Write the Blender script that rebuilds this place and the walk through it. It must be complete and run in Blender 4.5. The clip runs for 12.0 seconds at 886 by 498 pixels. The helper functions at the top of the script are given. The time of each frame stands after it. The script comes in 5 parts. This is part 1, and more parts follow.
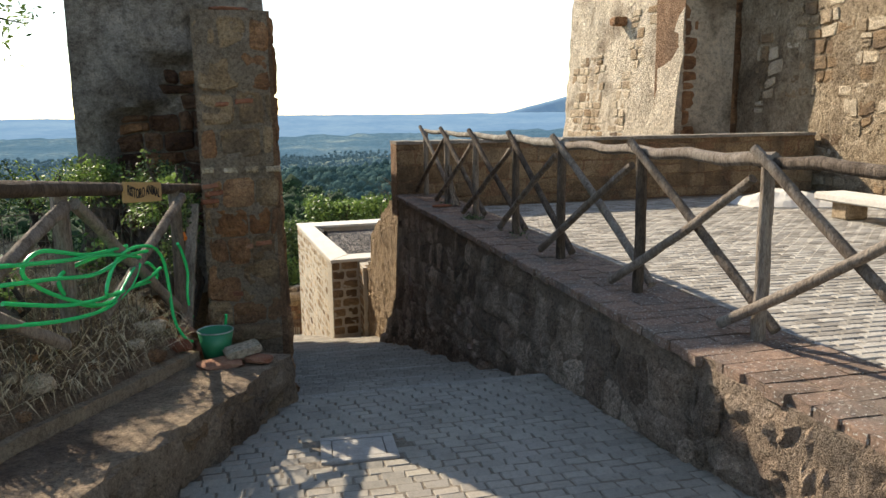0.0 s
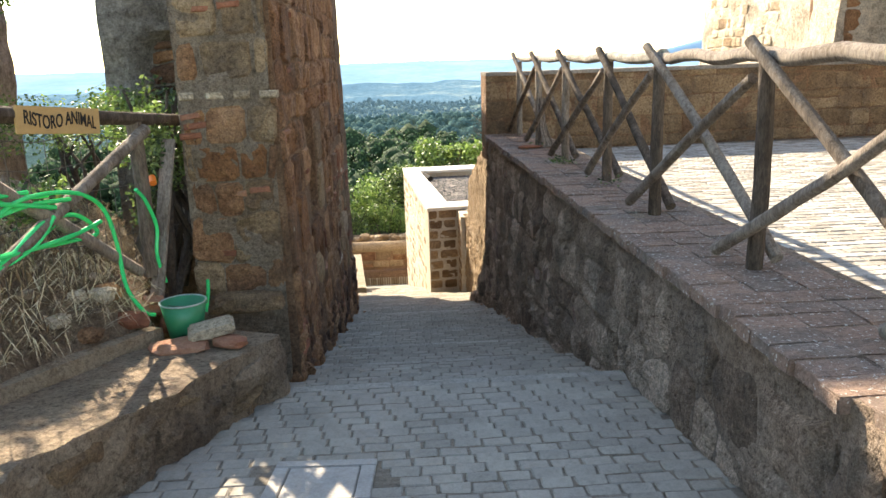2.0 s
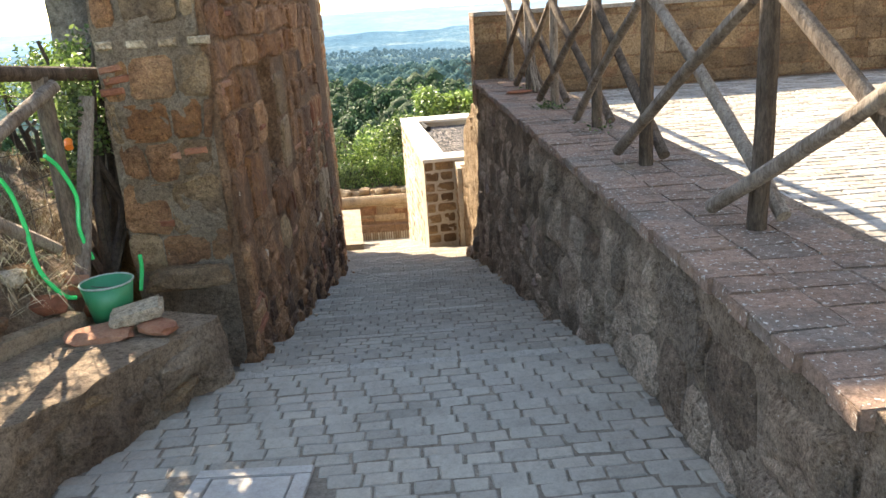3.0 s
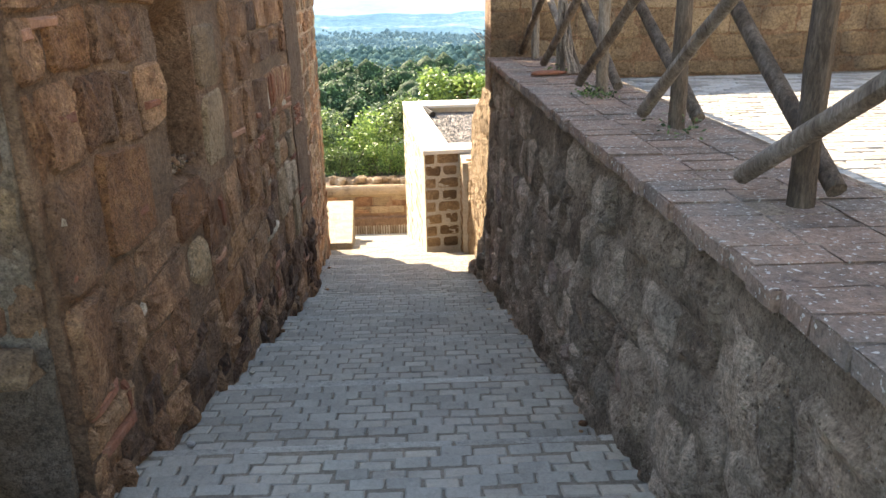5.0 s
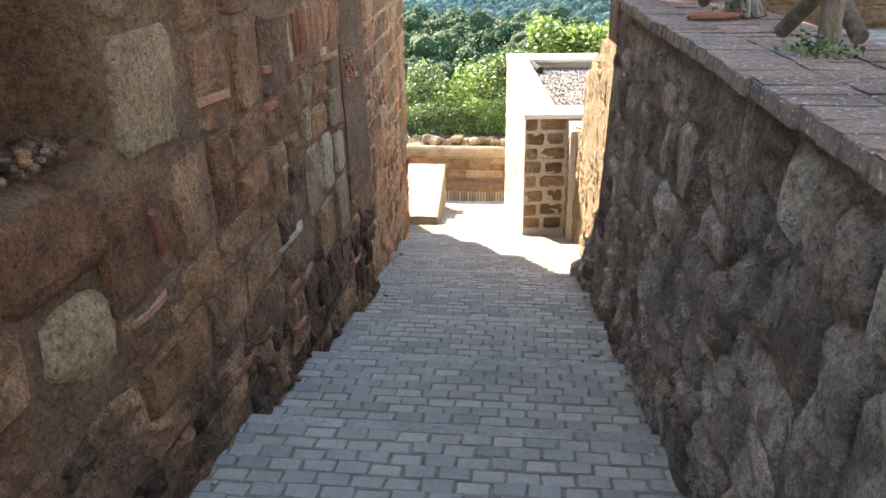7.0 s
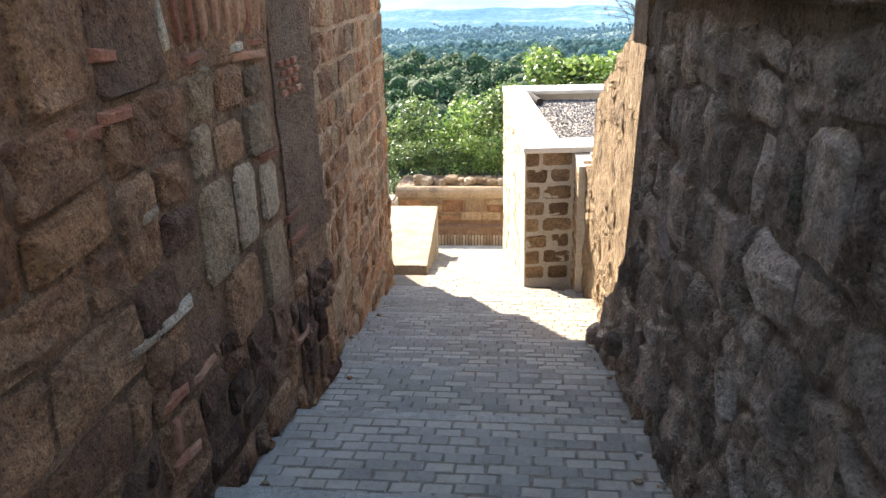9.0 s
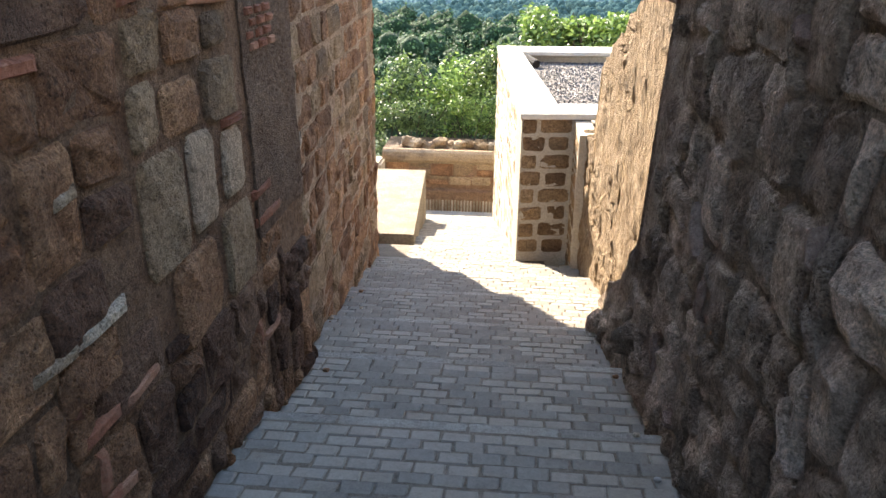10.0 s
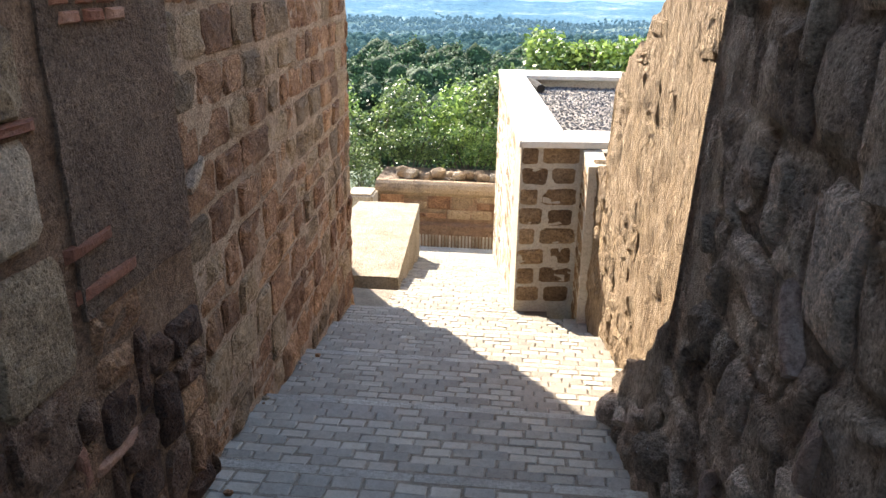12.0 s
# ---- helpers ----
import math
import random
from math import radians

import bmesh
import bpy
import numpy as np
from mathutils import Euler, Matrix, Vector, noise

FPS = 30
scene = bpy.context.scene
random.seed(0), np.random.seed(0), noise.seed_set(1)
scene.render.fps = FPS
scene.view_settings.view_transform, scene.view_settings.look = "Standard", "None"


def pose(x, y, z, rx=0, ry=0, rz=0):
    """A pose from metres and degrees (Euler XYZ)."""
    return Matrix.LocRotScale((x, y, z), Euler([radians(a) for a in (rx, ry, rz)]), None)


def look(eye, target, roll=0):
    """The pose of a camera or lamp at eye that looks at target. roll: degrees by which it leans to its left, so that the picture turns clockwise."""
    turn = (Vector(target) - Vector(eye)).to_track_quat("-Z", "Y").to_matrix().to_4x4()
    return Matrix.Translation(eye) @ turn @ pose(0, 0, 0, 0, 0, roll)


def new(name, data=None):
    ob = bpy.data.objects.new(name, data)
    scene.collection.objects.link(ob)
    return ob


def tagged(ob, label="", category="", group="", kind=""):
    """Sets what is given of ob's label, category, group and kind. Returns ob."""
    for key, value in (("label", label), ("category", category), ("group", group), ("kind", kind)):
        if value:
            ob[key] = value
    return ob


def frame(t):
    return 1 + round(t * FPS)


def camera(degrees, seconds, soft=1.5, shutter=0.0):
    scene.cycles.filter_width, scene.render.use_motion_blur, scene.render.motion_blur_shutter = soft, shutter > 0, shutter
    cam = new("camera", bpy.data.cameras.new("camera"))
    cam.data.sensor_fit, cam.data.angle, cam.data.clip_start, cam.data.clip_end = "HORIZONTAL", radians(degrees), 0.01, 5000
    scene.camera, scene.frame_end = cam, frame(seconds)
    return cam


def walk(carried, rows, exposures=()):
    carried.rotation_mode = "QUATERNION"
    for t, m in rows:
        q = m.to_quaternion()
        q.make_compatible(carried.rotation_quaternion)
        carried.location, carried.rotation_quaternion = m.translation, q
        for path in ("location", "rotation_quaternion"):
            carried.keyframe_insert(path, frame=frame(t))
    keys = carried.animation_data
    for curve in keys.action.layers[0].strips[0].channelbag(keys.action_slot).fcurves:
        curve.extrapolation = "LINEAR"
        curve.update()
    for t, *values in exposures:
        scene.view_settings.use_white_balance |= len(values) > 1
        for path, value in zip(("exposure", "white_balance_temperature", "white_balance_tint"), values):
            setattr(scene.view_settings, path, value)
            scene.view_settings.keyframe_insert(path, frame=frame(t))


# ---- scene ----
cam = camera(59.8, 12.0, soft=1.5)
PATH = [
    (0, (-0.848, -3.197, 0.915), (-0.4, -1.28, 0.566), -0.7),
    (0.5, (-0.623, -2.846, 0.822), (-0.364, -0.911, 0.389), -1.9),
    (1, (-0.351, -2.458, 0.76), (-0.054, -0.535, 0.299), -1.2),
    (1.5, (-0.111, -2.137, 0.716), (0.024, -0.189, 0.283), -1.0),
    (2, (0.035, -1.796, 0.663), (0.135, 0.144, 0.185), -1.8),
    (2.5, (0.22, -1.519, 0.614), (0.286, 0.411, 0.093), -1.7),
    (3, (0.341, -1.249, 0.584), (0.402, 0.657, -0.018), -3.8),
    (3.2, (0.347, -1.096, 0.57), (0.469, 0.806, -0.038), -3.4),
    (4.8, (0.446, 0.514, 0.329), (0.552, 2.397, -0.335), -1.5),
    (5, (0.484, 0.755, 0.303), (0.536, 2.65, -0.334), -1.2),
    (5.5, (0.512, 1.279, 0.214), (0.459, 3.171, -0.432), -1.6),
    (6, (0.575, 1.851, 0.125), (0.47, 3.711, -0.604), -1.0),
    (6.5, (0.637, 2.329, 0.07), (0.432, 4.168, -0.688), 0.2),
    (7, (0.588, 2.763, 0.039), (0.378, 4.607, -0.706), -0.8),
    (7.5, (0.587, 3.104, -0.088), (0.349, 4.944, -0.838), -1.2),
    (7.7, (0.599, 3.258, -0.133), (0.376, 5.124, -0.818), -2.0),
    (9.3, (0.532, 4.434, -0.413), (0.322, 6.316, -1.057), -1.4),
    (9.5, (0.51, 4.56, -0.434), (0.311, 6.428, -1.121), -2.1),
    (10, (0.461, 4.788, -0.442), (0.291, 6.638, -1.183), 0.5),
    (10.5, (0.491, 5.024, -0.48), (0.302, 6.86, -1.252), 0.2),
    (11, (0.479, 5.319, -0.626), (0.329, 7.179, -1.345), -1.3),
    (11.5, (0.488, 5.67, -0.7), (0.364, 7.554, -1.357), 0.9),
    (12, (0.565, 6.07, -0.75), (0.372, 7.945, -1.417), 0.9),
]
EXPOSURES = [(0, .7, 7350, 10), (0.5, 1.15, 7550, 10), (1.5, 1.65, 7600, 10), (2.5, 2.05, 7850, 11), (3.2, 2.15, 7900, 12), (5, 2.45, 7900, 12), (5.6, 2.4, 7750, 12), (6.6, 2.7, 7500, 12), (7.5, 2.75, 7400, 12), (8.5, 2.5, 7150, 12), (10, 2.3, 7000, 12), (12, 2.2, 6850, 12)]
walk(cam, [(t, look(eye, target, roll)) for t, eye, target, roll in PATH], EXPOSURES)


# ---- world, sun ----
SUN_AZ, SUN_EL = 28.0, 32.0          # degrees to the left of straight ahead, and up
world = bpy.data.worlds.new("sky")
scene.world = world
world.use_nodes = True
wn = world.node_tree
wn.nodes.clear()
w_out = wn.nodes.new("ShaderNodeOutputWorld")
w_bg = wn.nodes.new("ShaderNodeBackground")
w_sky = wn.nodes.new("ShaderNodeTexSky")
w_sky.sky_type, w_sky.sun_disc = "NISHITA", False
w_sky.sun_elevation, w_sky.sun_rotation = radians(SUN_EL), radians(360 - SUN_AZ)
w_sky.altitude, w_sky.air_density, w_sky.dust_density = 300, 1.0, 0.4
w_sky.ozone_density = 1.6
w_bg.inputs["Strength"].default_value = 0.15
wn.links.new(w_sky.outputs[0], w_bg.inputs[0])
wn.links.new(w_bg.outputs[0], w_out.inputs[0])
sun = new("sun", bpy.data.lights.new("sun", "SUN"))
sun.data.energy, sun.data.angle, sun.data.color = 5.0, radians(0.53), (1.0, 0.93, 0.82)
S = Vector((-math.sin(radians(SUN_AZ)) * math.cos(radians(SUN_EL)), math.cos(radians(SUN_AZ)) * math.cos(radians(SUN_EL)), math.sin(radians(SUN_EL))))
sun.matrix_world = look((S * 40)[:], (0, 0, 0))

# ---- materials ----
def ramp(n, stops):
    r = n.nodes.new("ShaderNodeValToRGB")
    els = r.color_ramp.elements
    while len(els) < len(stops):
        els.new(0.5)
    for e, (p, c) in zip(els, stops):
        e.position, e.color = p, (*c, 1)
    return r


def material(name, cols, rough=0.9, scale=6.0, fine=60.0, bump=0.4, pits=0.0, spots=None, spot_scale=18.0, spot_cut=0.62,
             per="object", vary=0.5, metal=0.0, dist=0.02, stretch=(1, 1, 1), emit=0.0, stain=None, stain_scale=1.3, crag_scale=16.0):
    """Weathered surface: a per-piece tint, mottling at two scales, pits or spots, relief."""
    m = bpy.data.materials.new(name)
    m.use_nodes = True
    n = m.node_tree
    L = n.links.new
    bsdf = n.nodes["Principled BSDF"]
    bsdf.inputs["Roughness"].default_value, bsdf.inputs["Metallic"].default_value = rough, metal
    bsdf.inputs["Specular IOR Level"].default_value = 0.0 if emit else 0.25
    geo = n.nodes.new("ShaderNodeNewGeometry")
    mp = n.nodes.new("ShaderNodeMapping")
    mp.inputs["Scale"].default_value = stretch
    L(geo.outputs["Position"], mp.inputs[0])
    big, small = n.nodes.new("ShaderNodeTexNoise"), n.nodes.new("ShaderNodeTexNoise")
    for t, s, d in ((big, scale, 5), (small, fine, 6)):
        t.inputs["Scale"].default_value, t.inputs["Detail"].default_value, t.inputs["Roughness"].default_value = s, d, 0.65
        L(mp.outputs[0], t.inputs[0])
    mix = n.nodes.new("ShaderNodeMath")
    mix.operation = "MULTIPLY_ADD"
    L(big.outputs[0], mix.inputs[0])
    mix.inputs[1].default_value = 0.75
    m2 = n.nodes.new("ShaderNodeMath")
    m2.operation = "MULTIPLY"
    L(small.outputs[0], m2.inputs[0])
    m2.inputs[1].default_value = 0.35
    L(m2.outputs[0], mix.inputs[2])
    rnd = None
    if per == "object":
        rnd = n.nodes.new("ShaderNodeObjectInfo").outputs["Random"]
    elif per == "island":
        rnd = geo.outputs["Random Per Island"]
    val = mix.outputs[0]
    if rnd is not None:
        a = n.nodes.new("ShaderNodeMath")
        a.operation = "MULTIPLY_ADD"
        L(rnd, a.inputs[0])
        a.inputs[1].default_value = vary
        s = n.nodes.new("ShaderNodeMath")
        s.operation = "SUBTRACT"
        L(val, s.inputs[0])
        s.inputs[1].default_value = vary / 2
        L(s.outputs[0], a.inputs[2])
        val = a.outputs[0]
    k = len(cols)
    r = ramp(n, [(0.32 + 0.42 * i / max(k - 1, 1), c) for i, c in enumerate(cols)])
    L(val, r.inputs[0])
    col = r.outputs[0]

    def blend(fac, other):
        mm = n.nodes.new("ShaderNodeMix")
        mm.data_type = "RGBA"
        L(fac, mm.inputs[0])
        L(col, mm.inputs[6])
        mm.inputs[7].default_value = (*other, 1)
        return mm.outputs[2]
    if stain:
        t = n.nodes.new("ShaderNodeTexNoise")
        t.inputs["Scale"].default_value, t.inputs["Detail"].default_value = stain_scale, 7
        L(geo.outputs["Position"], t.inputs[0])
        rr = ramp(n, [(0.5, (0, 0, 0)), (0.68, (0.8, 0.8, 0.8))])
        L(t.outputs[0], rr.inputs[0])
        col = blend(rr.outputs[0], stain)
    if spots:
        t = n.nodes.new("ShaderNodeTexNoise")
        t.inputs["Scale"].default_value, t.inputs["Detail"].default_value = spot_scale, 4
        L(geo.outputs["Position"], t.inputs[0])
        rr = ramp(n, [(spot_cut, (0, 0, 0)), (spot_cut + 0.04, (0.9, 0.9, 0.9))])
        L(t.outputs[0], rr.inputs[0])
        col = blend(rr.outputs[0], spots)
    if bump:
        grain = n.nodes.new("ShaderNodeTexNoise")
        grain.inputs["Scale"].default_value, grain.inputs["Detail"].default_value, grain.inputs["Roughness"].default_value = crag_scale * 2.2, 8, 0.75
        L(mp.outputs[0], grain.inputs[0])
        gr = ramp(n, [(0.36, (0.52, 0.50, 0.48)), (0.5, (1.0, 1.0, 1.0)), (0.66, (1.3, 1.3, 1.28))])
        L(grain.outputs[0], gr.inputs[0])
        gm = n.nodes.new("ShaderNodeMix")
        gm.data_type, gm.blend_type = "RGBA", "MULTIPLY"
        gm.inputs[0].default_value = min(1.0, bump)
        L(col, gm.inputs[6])
        L(gr.outputs[0], gm.inputs[7])
        col = gm.outputs[2]
        speck = n.nodes.new("ShaderNodeTexNoise")
        speck.inputs["Scale"].default_value, speck.inputs["Detail"].default_value, speck.inputs["Roughness"].default_value = crag_scale * 8.0, 4, 0.7
        L(mp.outputs[0], speck.inputs[0])
        sr = ramp(n, [(0.34, (0.42, 0.40, 0.38)), (0.5, (1.0, 1.0, 1.0)), (0.68, (1.5, 1.5, 1.46))])
        L(speck.outputs[0], sr.inputs[0])
        sm_ = n.nodes.new("ShaderNodeMix")
        sm_.data_type, sm_.blend_type = "RGBA", "MULTIPLY"
        sm_.inputs[0].default_value = min(1.0, bump) * 0.55
        L(col, sm_.inputs[6])
        L(sr.outputs[0], sm_.inputs[7])
        col = sm_.outputs[2]
    L(col, bsdf.inputs["Base Color"])
    # Glow used only for the painted haze of distant hills and woods
    if emit:
        L(col, bsdf.inputs["Emission Color"])
        bsdf.inputs["Emission Strength"].default_value = emit
    crag = n.nodes.new("ShaderNodeTexNoise")
    crag.inputs["Scale"].default_value, crag.inputs["Detail"].default_value, crag.inputs["Roughness"].default_value = crag_scale, 8, 0.72
    L(mp.outputs[0], crag.inputs[0])
    cm = n.nodes.new("ShaderNodeMath")
    cm.operation = "ADD"
    L(crag.outputs[0], cm.inputs[0])
    L(m2.outputs[0], cm.inputs[1])
    h = cm.outputs[0]
    if pits:
        v = n.nodes.new("ShaderNodeTexVoronoi")
        v.inputs["Scale"].default_value = pits
        L(geo.outputs["Position"], v.inputs[0])
        rr = ramp(n, [(0.12, (0, 0, 0)), (0.34, (1, 1, 1))])
        L(v.outputs["Distance"], rr.inputs[0])
        # Pit hollows are also painted darker in the base colour
        pc = n.nodes.new("ShaderNodeMix")
        pc.data_type, pc.blend_type = "RGBA", "MULTIPLY"
        pc.inputs[0].default_value = 1.0
        cr = ramp(n, [(0.05, (0.35, 0.32, 0.3)), (0.2, (1, 1, 1))])
        L(v.outputs["Distance"], cr.inputs[0])
        L(bsdf.inputs["Base Color"].links[0].from_socket, pc.inputs[6])
        L(cr.outputs[0], pc.inputs[7])
        L(pc.outputs[2], bsdf.inputs["Base Color"])
        a = n.nodes.new("ShaderNodeMath")
        a.operation = "MULTIPLY_ADD"
        L(rr.outputs[0], a.inputs[0])
        a.inputs[1].default_value = 0.18
        L(h, a.inputs[2])
        h = a.outputs[0]
    b = n.nodes.new("ShaderNodeBump")
    b.inputs["Strength"].default_value, b.inputs["Distance"].default_value = min(bump, 1.0), dist * 3
    L(h, b.inputs["Height"])
    L(b.outputs[0], bsdf.inputs["Normal"])
    return m


TUFF = material("brown_tuff", [(0.12, 0.058, 0.031), (0.255, 0.126, 0.064), (0.40, 0.21, 0.107), (0.57, 0.33, 0.175)], pits=55, bump=1.0, vary=0.22, scale=4, stain=(0.17, 0.10, 0.06), stain_scale=2.1)
TUFF_PALE = material("pale_tuff", [(0.38, 0.28, 0.18), (0.52, 0.405, 0.28), (0.63, 0.52, 0.38)], pits=34, bump=0.9, vary=0.5)
TUFF_GREY = material("grey_rubble", [(0.19, 0.13, 0.09), (0.34, 0.242, 0.172), (0.50, 0.37, 0.268), (0.70, 0.54, 0.41)], pits=42, bump=1.0, vary=0.34, scale=4, dist=0.03, stain=(0.17, 0.135, 0.10), stain_scale=2.3, spots=(0.62, 0.58, 0.52), spot_scale=85, spot_cut=0.69)
MORTAR = material("old_mortar", [(0.17, 0.093, 0.052), (0.295, 0.168, 0.095), (0.425, 0.265, 0.16)], per="", bump=1.0, scale=5, fine=90, dist=0.03, stain=(0.185, 0.115, 0.07), stain_scale=1.8)
MORTAR_GREY = material("grey_mortar", [(0.215, 0.15, 0.104), (0.375, 0.277, 0.20), (0.56, 0.43, 0.325)], per="", bump=1.0, scale=5, fine=80, dist=0.03, pits=48, stain=(0.20, 0.16, 0.125), stain_scale=1.7, spots=(0.62, 0.58, 0.52), spot_scale=85, spot_cut=0.69)
MORTAR_PALE = material("pale_lime_mortar", [(0.46, 0.40, 0.31), (0.58, 0.52, 0.42)], per="", bump=0.5, fine=90)
BRICK = material("old_brick", [(0.19, 0.072, 0.04), (0.29, 0.115, 0.065), (0.37, 0.19, 0.115)], bump=0.5, vary=0.6)
COPING = material("weathered_brick_coping", [(0.143, 0.110, 0.088), (0.264, 0.182, 0.138), (0.363, 0.237, 0.171)], bump=0.7, vary=0.22, spots=(0.60, 0.57, 0.51), spot_scale=55, spot_cut=0.615, stain=(0.22, 0.185, 0.155), stain_scale=2.5)
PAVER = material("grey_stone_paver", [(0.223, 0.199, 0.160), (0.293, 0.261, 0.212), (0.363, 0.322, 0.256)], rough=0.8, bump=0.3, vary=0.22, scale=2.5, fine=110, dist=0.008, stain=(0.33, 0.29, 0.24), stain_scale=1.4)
JOINT = material("sandy_joint", [(0.15, 0.125, 0.095), (0.26, 0.215, 0.165)], per="", bump=0.6, fine=150)
CONCRETE = material("rough_concrete", [(0.20, 0.175, 0.15), (0.30, 0.265, 0.225), (0.40, 0.355, 0.305)], per="", bump=0.7, scale=4, stain=(0.17, 0.14, 0.11))
TUFF_YELLOW = material("yellow_rough_stone", [(0.40, 0.24, 0.12), (0.62, 0.42, 0.235), (0.80, 0.60, 0.38)], per="", pits=30, bump=1.0, scale=14, dist=0.04)
TUFF_RUST = material("rusty_tuff", [(0.175, 0.081, 0.040), (0.312, 0.144, 0.062), (0.425, 0.225, 0.106)], pits=50, bump=1.0, vary=0.4)
TUFF_BLOCK = material("tan_tuff_block", [(0.208, 0.132, 0.076), (0.318, 0.210, 0.118), (0.441, 0.306, 0.182)], pits=55, bump=1.0, vary=0.35, scale=4, stain=(0.14, 0.10, 0.07), stain_scale=1.8)
TUFF_SUN = material("crumbling_yellow_tuff", [(0.13, 0.08, 0.042), (0.295, 0.195, 0.108), (0.425, 0.30, 0.185), (0.53, 0.40, 0.27)], per="", bump=1.0, scale=9, fine=40, dist=0.07, stain=(0.42, 0.29, 0.165), stain_scale=3, crag_scale=13, stretch=(1, 1, 0.45))
# Darker tuff for lower courses, the tower hollow and scattered blocks
TUFF_DARK = material("dark_brown_tuff", [(0.058, 0.029, 0.018), (0.115, 0.058, 0.034), (0.18, 0.095, 0.056), (0.26, 0.15, 0.09)], pits=50, bump=1.0, vary=0.35, scale=5, stain=(0.10, 0.06, 0.04), stain_scale=2.1)
MORTAR_TAN = material("tan_lime_mortar", [(0.26, 0.165, 0.10), (0.40, 0.27, 0.175), (0.52, 0.375, 0.255)], per="", bump=0.9, scale=5, fine=80, dist=0.02, stain=(0.24, 0.155, 0.095), stain_scale=1.6)
RENDER_COAT = material("brown_wall_render", [(0.13, 0.074, 0.046), (0.205, 0.122, 0.076), (0.285, 0.18, 0.116)], per="", bump=1.0, scale=4, fine=90, dist=0.03, pits=40, stain=(0.17, 0.11, 0.07), stain_scale=1.5)
LIMESTONE = material("pale_grey_limestone", [(0.42, 0.30, 0.195), (0.60, 0.455, 0.31)], per="", bump=0.9, scale=9, pits=60)
BRICK_GREY = material("dusty_brick", [(0.228, 0.144, 0.108), (0.336, 0.228, 0.174), (0.408, 0.300, 0.240)], bump=0.8, vary=0.4)
MORTAR_PIER = material("patched_grey_mortar", [(0.19, 0.137, 0.094), (0.31, 0.237, 0.168), (0.41, 0.335, 0.26)], per="", bump=1.0, scale=5, fine=90, dist=0.03, stain=(0.22, 0.145, 0.085), stain_scale=2.2)
LEDGE = material("lime_concrete_ledge", [(0.22, 0.158, 0.104), (0.385, 0.283, 0.193), (0.53, 0.40, 0.278)], per="", bump=1.0, scale=5, dist=0.03, stain=(0.14, 0.09, 0.06))
PLASTER = material("worn_plaster", [(0.16, 0.125, 0.095), (0.40, 0.34, 0.28), (0.62, 0.55, 0.47)], per="", bump=1.0, scale=2.2, fine=20, dist=0.08, stain=(0.12, 0.085, 0.06), stain_scale=1.3, crag_scale=6)
WHITECAP = material("pale_cement_cap", [(0.60, 0.565, 0.50), (0.72, 0.68, 0.61)], per="", bump=0.25, scale=3)
GRAVEL = material("grey_gravel", [(0.035, 0.037, 0.043), (0.08, 0.083, 0.094), (0.13, 0.134, 0.148)], per="island", vary=0.7, bump=0.3)
WOOD = material("weathered_grey_wood", [(0.07, 0.05, 0.036), (0.165, 0.125, 0.095), (0.30, 0.25, 0.205)], bump=0.9, scale=7, fine=60, vary=0.35, stretch=(1.6, 1.6, 0.35), dist=0.01)
SIGNWOOD = material("pale_sign_board", [(0.40, 0.24, 0.09), (0.52, 0.34, 0.15)], bump=0.2, stretch=(1, 1, 8))
EARTH = material("dry_earth", [(0.156, 0.102, 0.066), (0.264, 0.180, 0.120), (0.360, 0.264, 0.180)], per="", bump=1.0, scale=5, dist=0.04)
STRAW = material("dry_grass", [(0.23, 0.16, 0.095), (0.42, 0.32, 0.20), (0.58, 0.48, 0.32)], per="island", bump=0.0, vary=0.7)
INK = material("black_paint", [(0.02, 0.018, 0.016), (0.035, 0.03, 0.028)], per="")
IRON = material("rusty_wire", [(0.10, 0.085, 0.07), (0.18, 0.15, 0.125)], per="", rough=0.6, metal=0.5)
ORANGE = material("orange_plastic", [(0.75, 0.18, 0.03), (0.8, 0.22, 0.04)], per="", rough=0.4, bump=0.05)
TERRAIN = material("wooded_valley", [(0.02, 0.035, 0.015), (0.04, 0.06, 0.025), (0.09, 0.10, 0.05)], per="", scale=0.05, fine=0.6, bump=0.0)
EDGE = material("pale_step_edge", [(0.27, 0.245, 0.205), (0.34, 0.31, 0.26), (0.42, 0.38, 0.315)], bump=0.5, vary=0.3, scale=4, fine=70)
LANDING = material("pale_landing_concrete", [(0.24, 0.19, 0.13), (0.35, 0.29, 0.21), (0.44, 0.375, 0.285)], per="", bump=0.9, scale=3, dist=0.03, stain=(0.26, 0.20, 0.13), stain_scale=1.6)
CONCRETE_PALE = material("smooth_concrete", [(0.30, 0.275, 0.24), (0.42, 0.39, 0.35)], per="", bump=0.3, scale=5)
# Setts of the sunlit terrace, coloured paler than PAVER on the lane
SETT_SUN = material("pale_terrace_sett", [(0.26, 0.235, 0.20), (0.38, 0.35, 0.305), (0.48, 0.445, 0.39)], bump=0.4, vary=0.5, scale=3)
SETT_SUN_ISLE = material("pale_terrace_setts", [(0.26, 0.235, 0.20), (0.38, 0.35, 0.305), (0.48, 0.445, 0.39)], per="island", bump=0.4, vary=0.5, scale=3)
PLASTER_SUN = material("sunlit_old_plaster", [(0.425, 0.338, 0.250), (0.625, 0.525, 0.400), (0.750, 0.663, 0.537)], per="", bump=0.9, scale=2.6, fine=30, dist=0.06, stain=(0.20, 0.14, 0.09), stain_scale=1.1, crag_scale=6)
